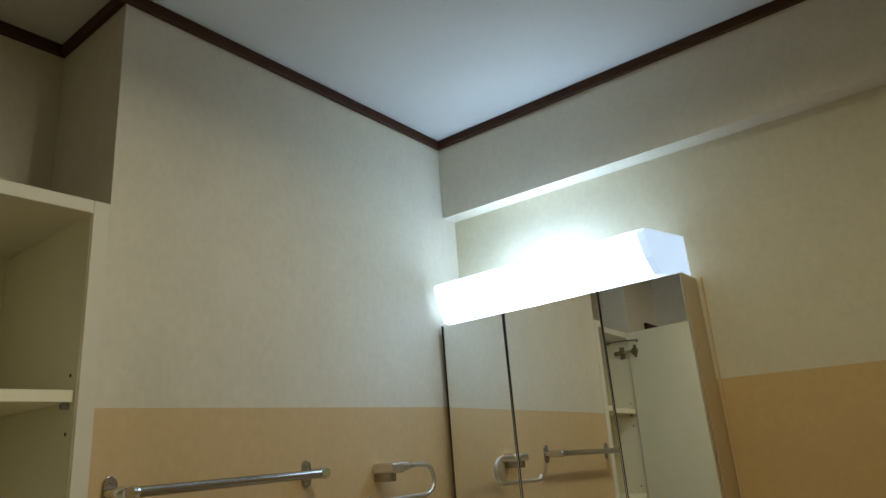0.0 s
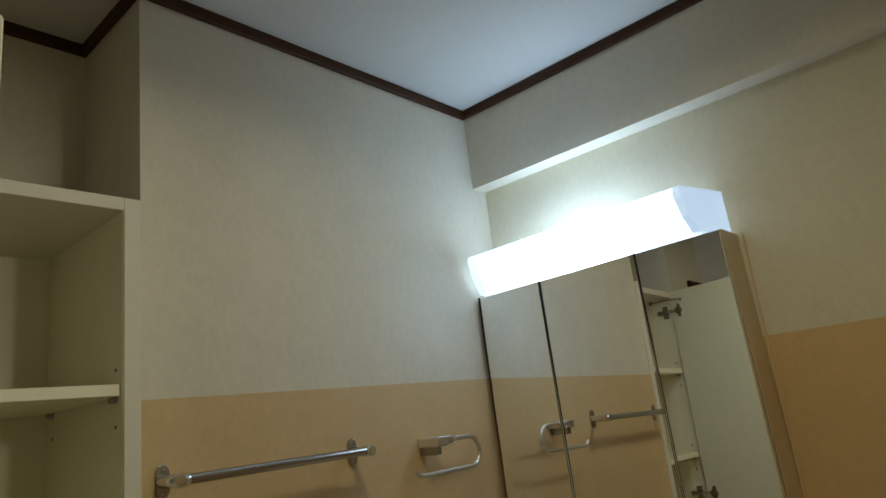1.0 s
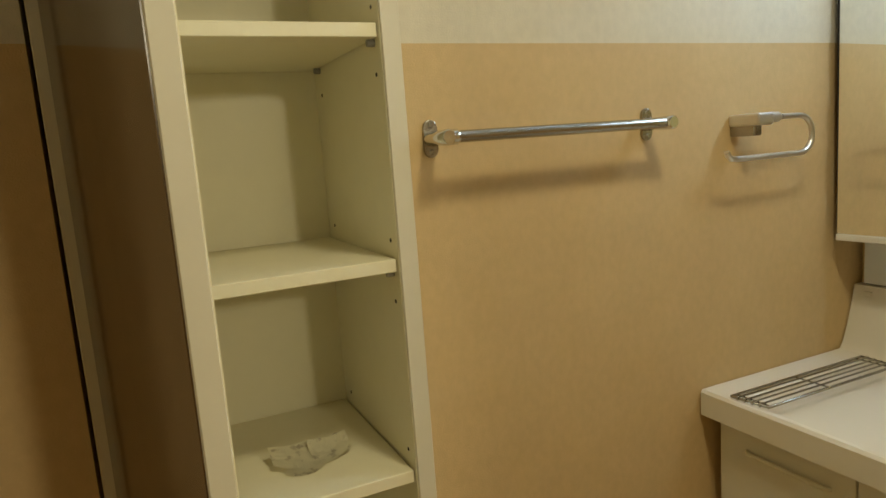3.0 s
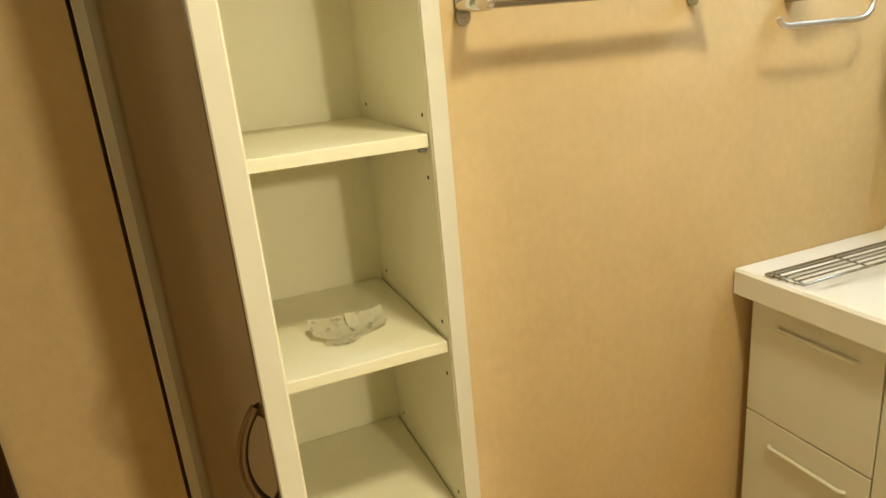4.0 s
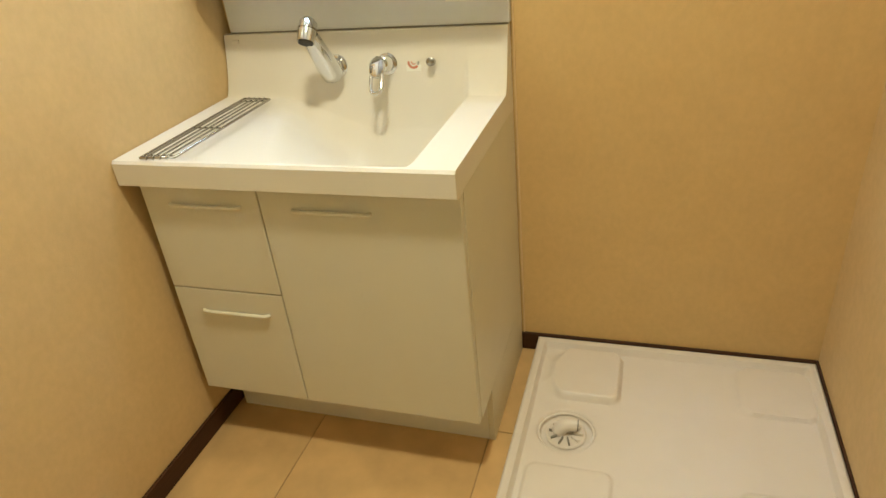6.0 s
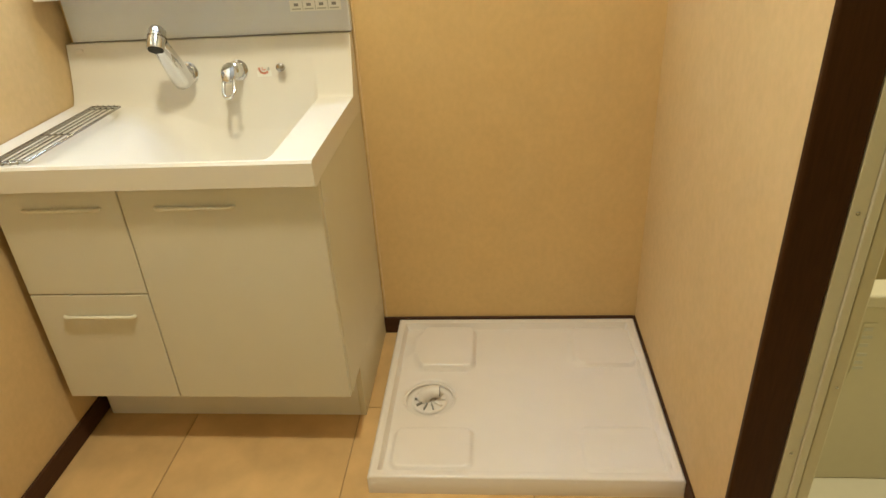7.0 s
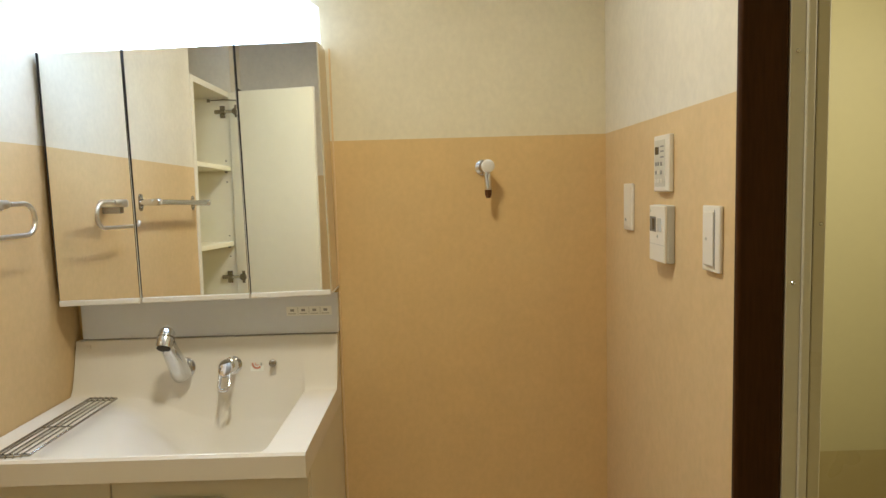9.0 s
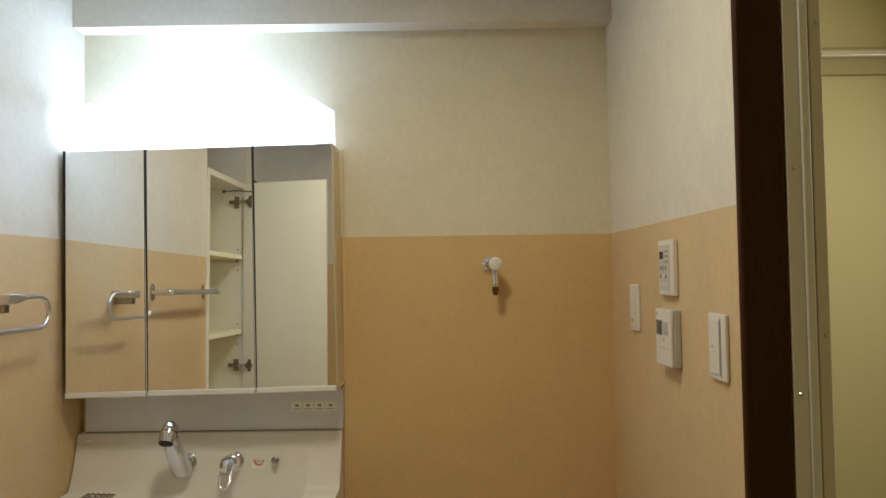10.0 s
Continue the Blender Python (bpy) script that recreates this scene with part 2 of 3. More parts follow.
def disc(centre, axis, r0, r1, depth, sides=24, bm=None):
    c, d = Vector(centre), Vector(axis).normalized()
    return rod([c, c + d * depth], [r0, r1], sides, bm)


def ease(t):
    t = max(0.0, min(1.0, t))
    return t * t * (3 - 2 * t)


def relief(x0, x1, y0, y1, nx, ny, height, bottom, ys=None):
    """A slab whose top follows height(x, y)."""
    xs = np.linspace(x0, x1, nx)
    ys = np.linspace(y0, y1, ny) if ys is None else ys
    ny = len(ys)
    verts = [(x, y, height(x, y)) for y in ys for x in xs]
    faces = [(j * nx + i, j * nx + i + 1, (j + 1) * nx + i + 1, (j + 1) * nx + i) for j in range(ny - 1) for i in range(nx - 1)]
    rim = list(range(nx)) + [j * nx + nx - 1 for j in range(1, ny)] + [(ny - 1) * nx + i for i in range(nx - 2, -1, -1)] + [j * nx for j in range(ny - 2, 0, -1)]
    base = len(verts)
    verts += [(verts[k][0], verts[k][1], bottom) for k in rim]
    n = len(rim)
    faces += [(rim[(i + 1) % n], rim[i], base + i, base + (i + 1) % n) for i in range(n)]
    me = bpy.data.meshes.new("tmp")
    me.from_pydata(verts, [], faces)
    bm = bmesh.new()
    bm.from_mesh(me)
    bpy.data.meshes.remove(me)
    return bm


def soft(ob, angle=35):
    """Smooth shading that keeps edges sharper than the angle."""
    ob.data.polygons.foreach_set("use_smooth", [True] * len(ob.data.polygons))
    bm = bmesh.new()
    bm.from_mesh(ob.data)
    for e in bm.edges:
        e.smooth = not (len(e.link_faces) == 2 and e.calc_face_angle() > radians(angle))
    bm.to_mesh(ob.data)
    bm.free()
    return ob


# ---- the room ----
W, S, CEIL = 1.545, -2.75, 2.386
CY0, CY1 = -1.638, -1.143      # the closet's sides
BO0, BO1 = -1.620, -0.849      # the bathroom doorway
floor = single("floor", block(-0.6, 1.70, S, 0.0, -0.1, -0.003), M_GROUT, "beige tile-patterned vinyl floor", "floor", "structure")
single("ceiling", block(-0.6, 1.70, S - 0.1, 0.1, CEIL, CEIL + 0.1), M_CEIL, "white textured paper ceiling", "ceiling", "structure")
single("wall_north", block(-0.6, 1.63, 0.0, 0.1, -0.1, CEIL + 0.05), M_WALL_WARMLIT, "two-tone cream and beige papered wall, tinted for its warmer light", "wall", "structure")
single("wall_north_beam", block(0.0, W, -0.064, 0.0, 2.112, CEIL), M_WALL, "cream papered beam along the top of the wall", "beam", "structure")
single("wall_west", block(-0.6, 0.0, CY1, 0.0, -0.1, CEIL + 0.05), M_WALL, "two-tone cream and beige papered wall", "wall", "structure")
single("wall_west_niche", block(-0.6, -0.30, CY0 - 0.006, CY1, 1.8935, CEIL + 0.05), M_WALL, "cream papered back of the niche over the closet", "wall", "structure")
single("wall_west_back", block(-0.6, -0.435, CY0 - 0.006, CY1, -0.1, 1.8935), M_WALL, "papered wall behind the closet", "wall", "structure")
single("wall_west_south", block(-0.6, 0.0, S, CY0 - 0.006, -0.1, CEIL + 0.05), M_WALL, "two-tone papered wall beside the closet", "wall", "structure")
single("wall_south", block(0.0, 0.62, -2.16, -2.06, -0.1, CEIL), M_WALL, "two-tone papered wall beside the entrance", "wall", "structure")
single("wall_south_lintel", block(0.62, W, -2.16, -2.06, 2.03, CEIL), M_WALL, "papered wall over the entrance", "wall", "structure")
single("wall_hall", block(-0.7, 1.75, S - 0.1, S, -0.1, CEIL + 0.05), M_WALL, "two-tone papered wall beyond the entrance", "wall", "structure")
single("wall_east", block(W, 1.62, -0.8325, 0.0, -0.1, CEIL + 0.05), M_WALL, "two-tone cream and beige papered wall", "wall", "structure")
single("wall_east_south", block(W, 1.62, S, BO0 - 0.025, -0.1, CEIL + 0.05), M_WALL, "two-tone papered wall", "wall", "structure")
single("wall_east_lintel", block(W, 1.62, BO0 - 0.025, -0.8325, 2.03, CEIL + 0.05), M_WALL, "papered wall over the bathroom doorway", "wall", "structure")

# ceiling trim and baseboards
TZ = 2.357
def strip(name, x0, x1, y0, y1, z0, z1, mat, label):
    return single(name, block(x0, x1, y0, y1, z0, z1, 0.002, 1), mat, label, "trim", "structure")

T = 0.014
strip("trim", 0.0, T, CY1 - T, -0.064 - T, TZ, CEIL, M_TRIM_H, "dark brown wooden ceiling trim")
strip("trim", 0.0, W, -0.064 - T, -0.064, TZ, CEIL, M_TRIM_H, "dark brown wooden ceiling trim")
strip("trim", -0.30 + T, 0.0, CY1 - T, CY1, TZ, CEIL, M_TRIM_H, "dark brown wooden ceiling trim")
strip("trim", -0.30, -0.30 + T, CY0 - 0.006, CY1, TZ, CEIL, M_TRIM_H, "dark brown wooden ceiling trim")
strip("trim", 0.0, T, -2.06, CY0 - 0.006, TZ, CEIL, M_TRIM_H, "dark brown wooden ceiling trim")
strip("trim", T, W - T, -2.06, -2.06 + T, TZ, CEIL, M_TRIM_H, "dark brown wooden ceiling trim")
strip("trim", W - T, W, -2.06, -0.064 - T, TZ, CEIL, M_TRIM_H, "dark brown wooden ceiling trim")
strip("baseboard", 0.0, 0.009, CY1, 0.0, 0.0, 0.060, M_TRIM_H, "dark brown wooden baseboard")
strip("baseboard", 0.009, W - 0.005, -0.0075, 0.0, 0.0, 0.060, M_TRIM_H, "dark brown wooden baseboard")
strip("baseboard", W - 0.005, W, -0.8325, 0.0, 0.0, 0.060, M_TRIM_H, "dark brown wooden baseboard")
strip("baseboard", 0.0, 0.009, -1.857, CY0 - 0.006, 0.0, 0.060, M_TRIM_H, "dark brown wooden baseboard")

# the bathroom doorway: brown lining, pale metal frame
lining = thing("door_1", (1.58, -1.23, 0), "dark brown wooden door lining of the bathroom doorway", "door frame")
tagged(lining, kind="structure")
part("jamb", block(1.5425, 1.620, BO1, -0.8325, 0.0, 2.06, 0.005, 3), M_TRIM, lining)
part("jamb", block(1.5425, 1.620, BO0 - 0.029, BO0, 0.0, 2.06, 0.005, 3), M_TRIM, lining)
part("head", block(1.5425, 1.620, BO0, BO1, 2.03, 2.06, 0.004, 2), M_TRIM_H, lining)
frame_ob = thing("bath_door_frame", (1.65, -1.23, 0), "pale aluminium bathroom door frame with screws", "door frame")
tagged(frame_ob, kind="structure")
for side, y, s in (("n", BO1, 1), ("s", BO0, -1)):
    def yy(a, b):
        return (min(y + s * a, y + s * b), max(y + s * a, y + s * b))
    part("outer_profile", block(1.6205, 1.646, *yy(0.0, 0.05), 0.0, 2.03, 0.002), M_ALU, frame_ob)
    part("inner_profile", block(1.646, 1.661, *yy(-0.004, 0.05), 0.0, 2.03, 0.0025), M_ALU, frame_ob)
    part("gasket", block(1.661, 1.664, *yy(0.003, 0.05), 0.0, 2.03), M_BLACK, frame_ob)
    part("bath_profile", block(1.664, 1.685, *yy(0.0, 0.05), 0.0, 2.03, 0.002), M_TUB, frame_ob)
    for z in (0.35, 0.82, 1.19, 1.56, 1.93):
        part("screw", disc((1.633, y, z), (0, -s, 0), 0.0035, 0.0025, 0.0015, 10), M_STEEL, frame_ob)
    for z in (0.50, 1.285, 1.80):
        part("screw", disc((1.676, y, z), (0, -s, 0), 0.003, 0.002, 0.0015, 10), M_STEEL, frame_ob)
part("sill", block(1.6205, 1.685, BO0, BO1, -0.02, 0.018, 0.003), M_ALU, frame_ob)
part("head_profile", block(1.6205, 1.685, BO0, BO1, 2.0, 2.03, 0.003), M_ALU, frame_ob)

# the other door, past the closet
door = thing("door_2", (0, -2.3, 0), "closed dark brown wooden door in a brown frame", "door")
tagged(door, kind="structure")
part("jamb", block(0.0, 0.016, -1.895, -1.857, 0.0, 1.975, 0.003), M_TRIM, door)
part("leaf", block(0.0, 0.010, -2.06, -1.895, 0.005, 1.94, 0.002), M_TRIM, door)
part("head", block(0.0, 0.016, -2.06, -1.895, 1.941, 1.975, 0.003), M_TRIM_H, door)

# ---- the bathroom beyond the doorway ----
single("bath_wall_north", block(1.63, 3.0, 0.1, 0.2, -0.1, 2.35), M_BATHWALL, "yellowish smooth bathroom wall panel", "wall", "structure")
single("bath_wall_east", block(2.95, 3.05, -1.9, 0.1, -0.1, 2.35), M_BATHWALL, "yellowish smooth bathroom wall panel", "wall", "structure")
single("bath_wall_south", block(1.63, 3.0, -2.0, -1.9, -0.1, 2.35), M_BATHWALL, "yellowish smooth bathroom wall panel", "wall", "structure")
single("bath_wall_west", block(1.63, 1.690, -0.795, 0.1, -0.1, 2.35), M_BATHWALL, "yellowish smooth bathroom wall panel", "wall", "structure")
single("bath_wall_west_south", block(1.63, 1.690, -1.9, -1.67, -0.1, 2.35), M_BATHWALL, "yellowish smooth bathroom wall panel", "wall", "structure")
single("bath_wall_west_lintel", block(1.63, 1.690, -1.67, -0.795, 2.03, 2.35), M_BATHWALL, "yellowish smooth bathroom wall panel", "wall", "structure")
single("bath_floor", block(1.70, 3.0, -1.9, 0.1, -0.1, -0.02), M_TUB, "pale bathroom floor", "floor", "structure")
single("bath_ceiling", block(1.63, 3.0, -1.9, 0.1, 2.25, 2.35), M_BATHWALL, "pale bathroom ceiling", "ceiling", "structure")

tub = thing("bathtub", (2.3, -0.24, -0.02), "cream acrylic bathtub with a panelled apron", "bathtub")
def tub_height(x, y):
    inside = ease((y + 0.513) / 0.030) * ease((0.098 - y) / 0.010) * ease((x - 1.76) / 0.04) * ease((2.90 - x) / 0.04)
    return 0.497 - 0.42 * inside
soft(part("basin", relief(1.700, 2.940, -0.514, 0.098, 60, 60, tub_height, 0.06), M_TUBIN, tub, "beige inside of the tub, its shade put into the colour"))
part("rim", block(1.692, 2.945, -0.577, -0.512, 0.470, 0.502, 0.006, 3), M_TUB, tub)
part("rim_end", block(1.692, 1.755, -0.511, 0.098, 0.475, 0.502, 0.006, 3), M_TUB, tub)
part("apron", block(1.692, 2.945, -0.568, -0.54, -0.02, 0.4695, 0.004), M_TUB, tub)
part("caution_label", block(1.868, 1.895, -0.570, -0.5685, 0.30, 0.43), M_TUB, tub, "small white label with lines of print")
for i, z in enumerate((0.415, 0.395, 0.375, 0.35, 0.33, 0.315)):
    part("print_bar", block(1.871, 1.888 + 0.004 * (i % 2), -0.5712, -0.570, z - 0.004, z + 0.004), M_PANELGREY, tub)
rail = thing("bath_rail", (2.4, 0.09, 2.06), "cream horizontal rail along the bathroom wall", "rail")
part("bar", block(1.70, 2.94, 0.055, 0.080, 2.033, 2.055, 0.006, 3), M_TUB, rail)
# darker strip puts the shade below the rail into colour
part("wall_strip", block(1.70, 2.94, 0.080, 0.099, 1.985, 2.070, 0.003), M_RAILSHADE, rail, "strip behind the rail, coloured for the shade under it")

# ---- the closet ----
def closet():
    c = thing("closet", (-0.21, -1.384, 0), "tall cream built-in closet with open shelves and its door open", "closet")
    part("side_panel", block(-0.43, 0.003, CY1 - 0.0320, CY1 - 0.001, 0.0, 1.8925, 0.0012, 1), M_EDGE, c)
    part("side_panel", block(-0.43, 0.003, CY0, CY0 + 0.022, 0.0, 1.8925, 0.0012, 1), M_EDGE, c)
    part("top_panel", block(-0.43, 0.003, CY0 + 0.022, CY1 - 0.0320, 1.866, 1.8925, 0.0012, 1), M_EDGE, c)
    part("bottom_panel", block(-0.43, 0.0, CY0 + 0.022, CY1 - 0.0320, 0.045, 0.067, 0.0012, 1), M_SHELF, c)
    part("plinth", block(-0.03, -0.012, CY0 + 0.022, CY1 - 0.0320, 0.0, 0.045), M_EDGE, c)
    part("back_panel", block(-0.434, -0.400, CY0 + 0.022, CY1 - 0.0320, 0.067, 1.866), M_SHELF, c)
    part("inner_lining", block(-0.40, -0.002, CY1 - 0.0335, CY1 - 0.0320, 0.067, 1.866), M_SHELF, c)
    part("inner_lining", block(-0.40, -0.002, CY0 + 0.022, CY0 + 0.0235, 0.067, 1.866), M_SHELF, c)
    for z in (1.534, 1.166, 0.801, 0.438):
        board = part("shelf", block(-0.398, -0.006, CY0 + 0.0265, CY1 - 0.0365, z - 0.0215, z, 0.0012, 1), M_SHELF, c)
        for y, s in ((CY1 - 0.0335, -1), (CY0 + 0.0235, 1)):
            for x in (-0.030, -0.356):
                under(part("shelf_pin", disc((x, y, z - 0.0265), (0, s, 0), 0.006, 0.006, 0.012, 10), M_GREYPRINT, c), board)
                for dz in (0.028, -0.075):
                    part("pin_hole", disc((x, y, z + dz), (0, s, 0), 0.0035, 0.0035, 0.0008, 8), M_DARK, c)
    # the door, hung at the far side and swung well open
    hx, hy, ang, wide = 0.006, CY0 + 0.016, radians(10.85), 0.502
    turn = Matrix.Translation((hx, hy, 0)) @ Matrix.Rotation(ang, 4, "Z")
    def swung(bm):
        bmesh.ops.transform(bm, matrix=turn, verts=bm.verts)
        return bm
    leaf = part("door", swung(block(0.0, wide, 0.0, 0.0205, 0.05, 1.892, 0.0012, 1)), M_EDGE, c)
    under(part("inner_face", swung(block(0.002, wide - 0.002, 0.0205, 0.0217, 0.052, 1.890)), M_SHELF, c), leaf)
    under(part("outer_face", swung(block(0.001, wide - 0.0015, -0.0012, 0.0, 0.052, 1.890)), M_DOORFACE, c, "brown laminate door face"), leaf)
    bow = arc((wide - 0.022, -0.012, 0.987), (0, -1, 0), (0, 0, 1), 0.055, -62, 62, 16)
    bow = [Vector((p.x, -0.0012 - 0.019 * math.cos(math.pi * (i / 16 - 0.5)), p.z)) for i, p in enumerate(bow)]
    under(soft(part("handle", swung(rod(bow, [0.0046] * 17, 12)), M_BRONZE, c, "bowed dull bronze handle"), 60), leaf)
    for z in (1.80, 0.99, 0.20):
        hinge = part("hinge", block(-0.072, -0.016, CY0 + 0.0235, CY0 + 0.040, z - 0.010, z + 0.010, 0.004), M_STEEL, c, "nickel concealed hinge")
        under(part("hinge_plate", block(-0.048, -0.022, CY0 + 0.0235, CY0 + 0.028, z - 0.030, z + 0.030, 0.002), M_STEEL, c), hinge)
        under(part("hinge_arm", block(-0.020, 0.026, CY0 + 0.030, CY0 + 0.046, z - 0.008, z + 0.008, 0.004), M_CHROME, c), hinge)
        under(part("hinge_cup", swung(disc((0.034, 0.0217, z), (0, 1, 0), 0.019, 0.017, 0.006, 18)), M_STEEL, c), hinge)
        under(part("cup_plate", swung(block(0.030, 0.046, 0.0217, 0.0250, z - 0.030, z + 0.030, 0.001)), M_STEEL, c), hinge)
    stay = part("door_stay", rod([(-0.100, CY0 + 0.030, 1.856), (-0.030, CY0 + 0.036, 1.858), (0.055, CY0 + 0.048, 1.850)], 0.0028, 8), M_STEEL, c, "thin metal door stay")
    under(part("stay_foot", block(-0.108, -0.094, CY0 + 0.0235, CY0 + 0.034, 1.848, 1.864, 0.002), M_STEEL, c), stay)
    under(part("stay_end", block(0.050, 0.060, CY0 + 0.038, CY0 + 0.053, 1.840, 1.854, 0.002), M_STEEL, c), stay)
    return c


closet()

# crumpled printed paper on the third shelf
def crumpled(y0, y1, x_low, x_rim, rise, ends, seed, rough=1.0):
    """A sheet bent up like a shallow boat, its hull towards the room."""
    bm = bmesh.new()
    n, m = 30, 14
    grid = []
    for j in range(m):
        v = j / (m - 1)
        row = []
        for i in range(n):
            u = i / (n - 1) * 2 - 1
            low = ends * abs(u) ** 2.4
            rim = rise + 0.002 * noise.noise(Vector((u * 3, 7.0, seed)))
            p = Vector((x_low + (x_rim - x_low) * v - 0.018 * u * u * (1 - v), y0 + (y1 - y0) * i / (n - 1), 0.8025 + low * (1 - 0.4 * v) + rim * v ** 1.7))
            p.z += rough * 0.003 * abs(noise.noise(Vector((u * 3.1, v * 2.0, seed)))) + rough * 0.0015 * abs(noise.noise(Vector((u * 2, v * 9, seed + 3))))
            p.x += rough * 0.003 * noise.noise(Vector((u * 2.5, v * 2.5, seed + 9)))
            row.append(bm.verts.new(p))
        grid.append(row)
    for j in range(m - 1):
        for i in range(n - 1):
            bm.faces.new((grid[j][i], grid[j][i + 1], grid[j + 1][i + 1], grid[j + 1][i]))
    bmesh.ops.solidify(bm, geom=bm.faces[:], thickness=0.0006)
    return bm


paper = thing("crumpled_paper", (-0.185, -1.315, 0.801), "crumpled sheet of printed paper lying on a cream shelf", "paper")
part("sheet", crumpled(-1.390, -1.248, -0.112, -0.176, 0.020, 0.012, 1.0), M_PAPER, paper)
part("folded_corner", crumpled(-1.322, -1.250, -0.122, -0.168, 0.023, 0.008, 6.0, 0.6), M_PAPER, paper)
part("under_flap", crumpled(-1.374, -1.306, -0.090, -0.125, 0.002, 0.001, 11.0, 0.2), M_PAPER, paper)

# ---- towel bar and towel ring ----
bar = thing("towel_bar", (0.03, -0.87, 1.353), "polished steel towel bar on two wall brackets", "towel bar")
soft(part("bar", rod([(0.062, -1.088, 1.353), (0.062, -0.664, 1.353)], 0.0095, 20), M_STEEL, bar), 50)
soft(part("end_cap", rod([(0.062, -0.664, 1.353), (0.062, -0.650, 1.353), (0.062, -0.646, 1.353)], [0.0115, 0.0115, 0.009], 20), M_CHROME, bar), 50)
soft(part("collar", rod([(0.062, -1.108, 1.353), (0.062, -1.090, 1.353), (0.062, -1.086, 1.353)], [0.012, 0.012, 0.010], 20), M_CHROME, bar), 50)
for y in (-1.107, -0.659):
    base = part("bracket", plate(rounded(y, 1.353, 0.024, 0.060, 0.0118), "x", 0.0, 0.006, 0.0015), M_STEEL, bar)
    under(soft(part("bracket_arm", rod([(0.004, y, 1.353), (0.03, y, 1.353), (0.072, y, 1.353), (0.075, y, 1.353)], [0.012, 0.0115, 0.0125, 0.010], 18), M_CHROME, bar), 50), base)
    for dz in (-0.021, 0.021):
        under(part("screw", disc((0.006, y, 1.353 + dz), (1, 0, 0), 0.0045, 0.003, 0.002, 12), M_STEEL, bar), base)

ring = thing("towel_ring", (0.03, -0.38, 1.32), "chrome open towel ring on a square wall mount", "towel ring")
part("mount", block(0.0, 0.060, -0.437, -0.416, 1.316, 1.340, 0.003), M_STEEL, ring)
part("mount_arm", block(0.0, 0.074, -0.441, -0.398, 1.336, 1.360, 0.005, 3), M_SATIN, ring)
RX = 0.064
soft(part("white_sleeve", rod([(RX, -0.406, 1.350), (RX, -0.378, 1.350), (RX, -0.372, 1.350)], [0.0105, 0.0100, 0.0075], 18), M_SATIN, ring, "satin metal sleeve"), 50)
loop = [Vector((RX, -0.367, 1.350)), Vector((RX, -0.312, 1.350))]
loop += arc((RX, -0.312, 1.312), (0, 1, 0), (0, 0, 1), 0.0375, 80, -80, 14)
loop += [Vector((RX, -0.312, 1.2745)), Vector((RX, -0.490, 1.2745))]
loop += [Vector((RX, -0.506, 1.2765)), Vector((RX, -0.514, 1.283)), Vector((RX, -0.518, 1.290))]
soft(part("loop", rod(loop, 0.0058, 14), M_SATIN, ring), 60)

# ---- washstand ----
VX0, VX1, VF = 0.004, 0.757, -0.530
vanity = thing("washstand_cabinet", (0.39, -0.26, 0), "cream washstand cabinet with two drawers and a door", "cabinet")
part("side_panel", block(0.741, 0.7566, -0.484, -0.004, 0.167, 0.7435, 0.001, 1), M_CARCASS, vanity)
part("side_panel", block(0.030, 0.048, -0.484, -0.004, 0.167, 0.7435, 0.001, 1), M_CARCASS, vanity)
part("bottom_panel", block(0.048, 0.741, -0.484, -0.004, 0.167, 0.183), M_CARCASS, vanity)
part("back_board", block(0.048, 0.741, -0.012, -0.004, 0.183, 0.7425), M_CARCASS, vanity)
part("inner_front", block(0.048, 0.741, -0.4855, -0.478, 0.183, 0.7425), M_KICK, vanity)
part("kick_board", block(0.028, 0.7405, -0.386, -0.370, 0.0, 0.1668, 0.001, 1), M_WHITE, vanity)
part("kick_side", block(0.741, 0.7566, -0.386, -0.004, 0.0, 0.1668), M_CARCASS, vanity)


def bar_handle(x0, x1, z, holder):
    """A slim cream bar that stands off the front on two bent ends."""
    pts = [Vector((x0, -0.503, z)), Vector((x0, -0.507, z)), Vector((x0 + 0.004, -0.5105, z)), Vector((x0 + 0.010, -0.5118, z)),
           Vector((x1 - 0.010, -0.5118, z)), Vector((x1 - 0.004, -0.5105, z)), Vector((x1, -0.507, z)), Vector((x1, -0.503, z))]
    under(soft(part("handle", rod(pts, 0.0046, 12), M_CARCASS, vanity, "slim cream bar handle"), 60), holder)


for z0, z1, hz in ((0.4765, 0.7375, 0.692), (0.168, 0.4732, 0.415)):
    front = part("drawer_front", block(0.032, 0.3185, -0.505, -0.486, z0, z1, 0.002, 2), M_GLOSS, vanity)
    bar_handle(0.100, 0.272, hz, front)
front = part("door", block(0.3215, 0.755, -0.505, -0.486, 0.168, 0.7375, 0.002, 2), M_GLOSS, vanity)
bar_handle(0.398, 0.568, 0.692, front)

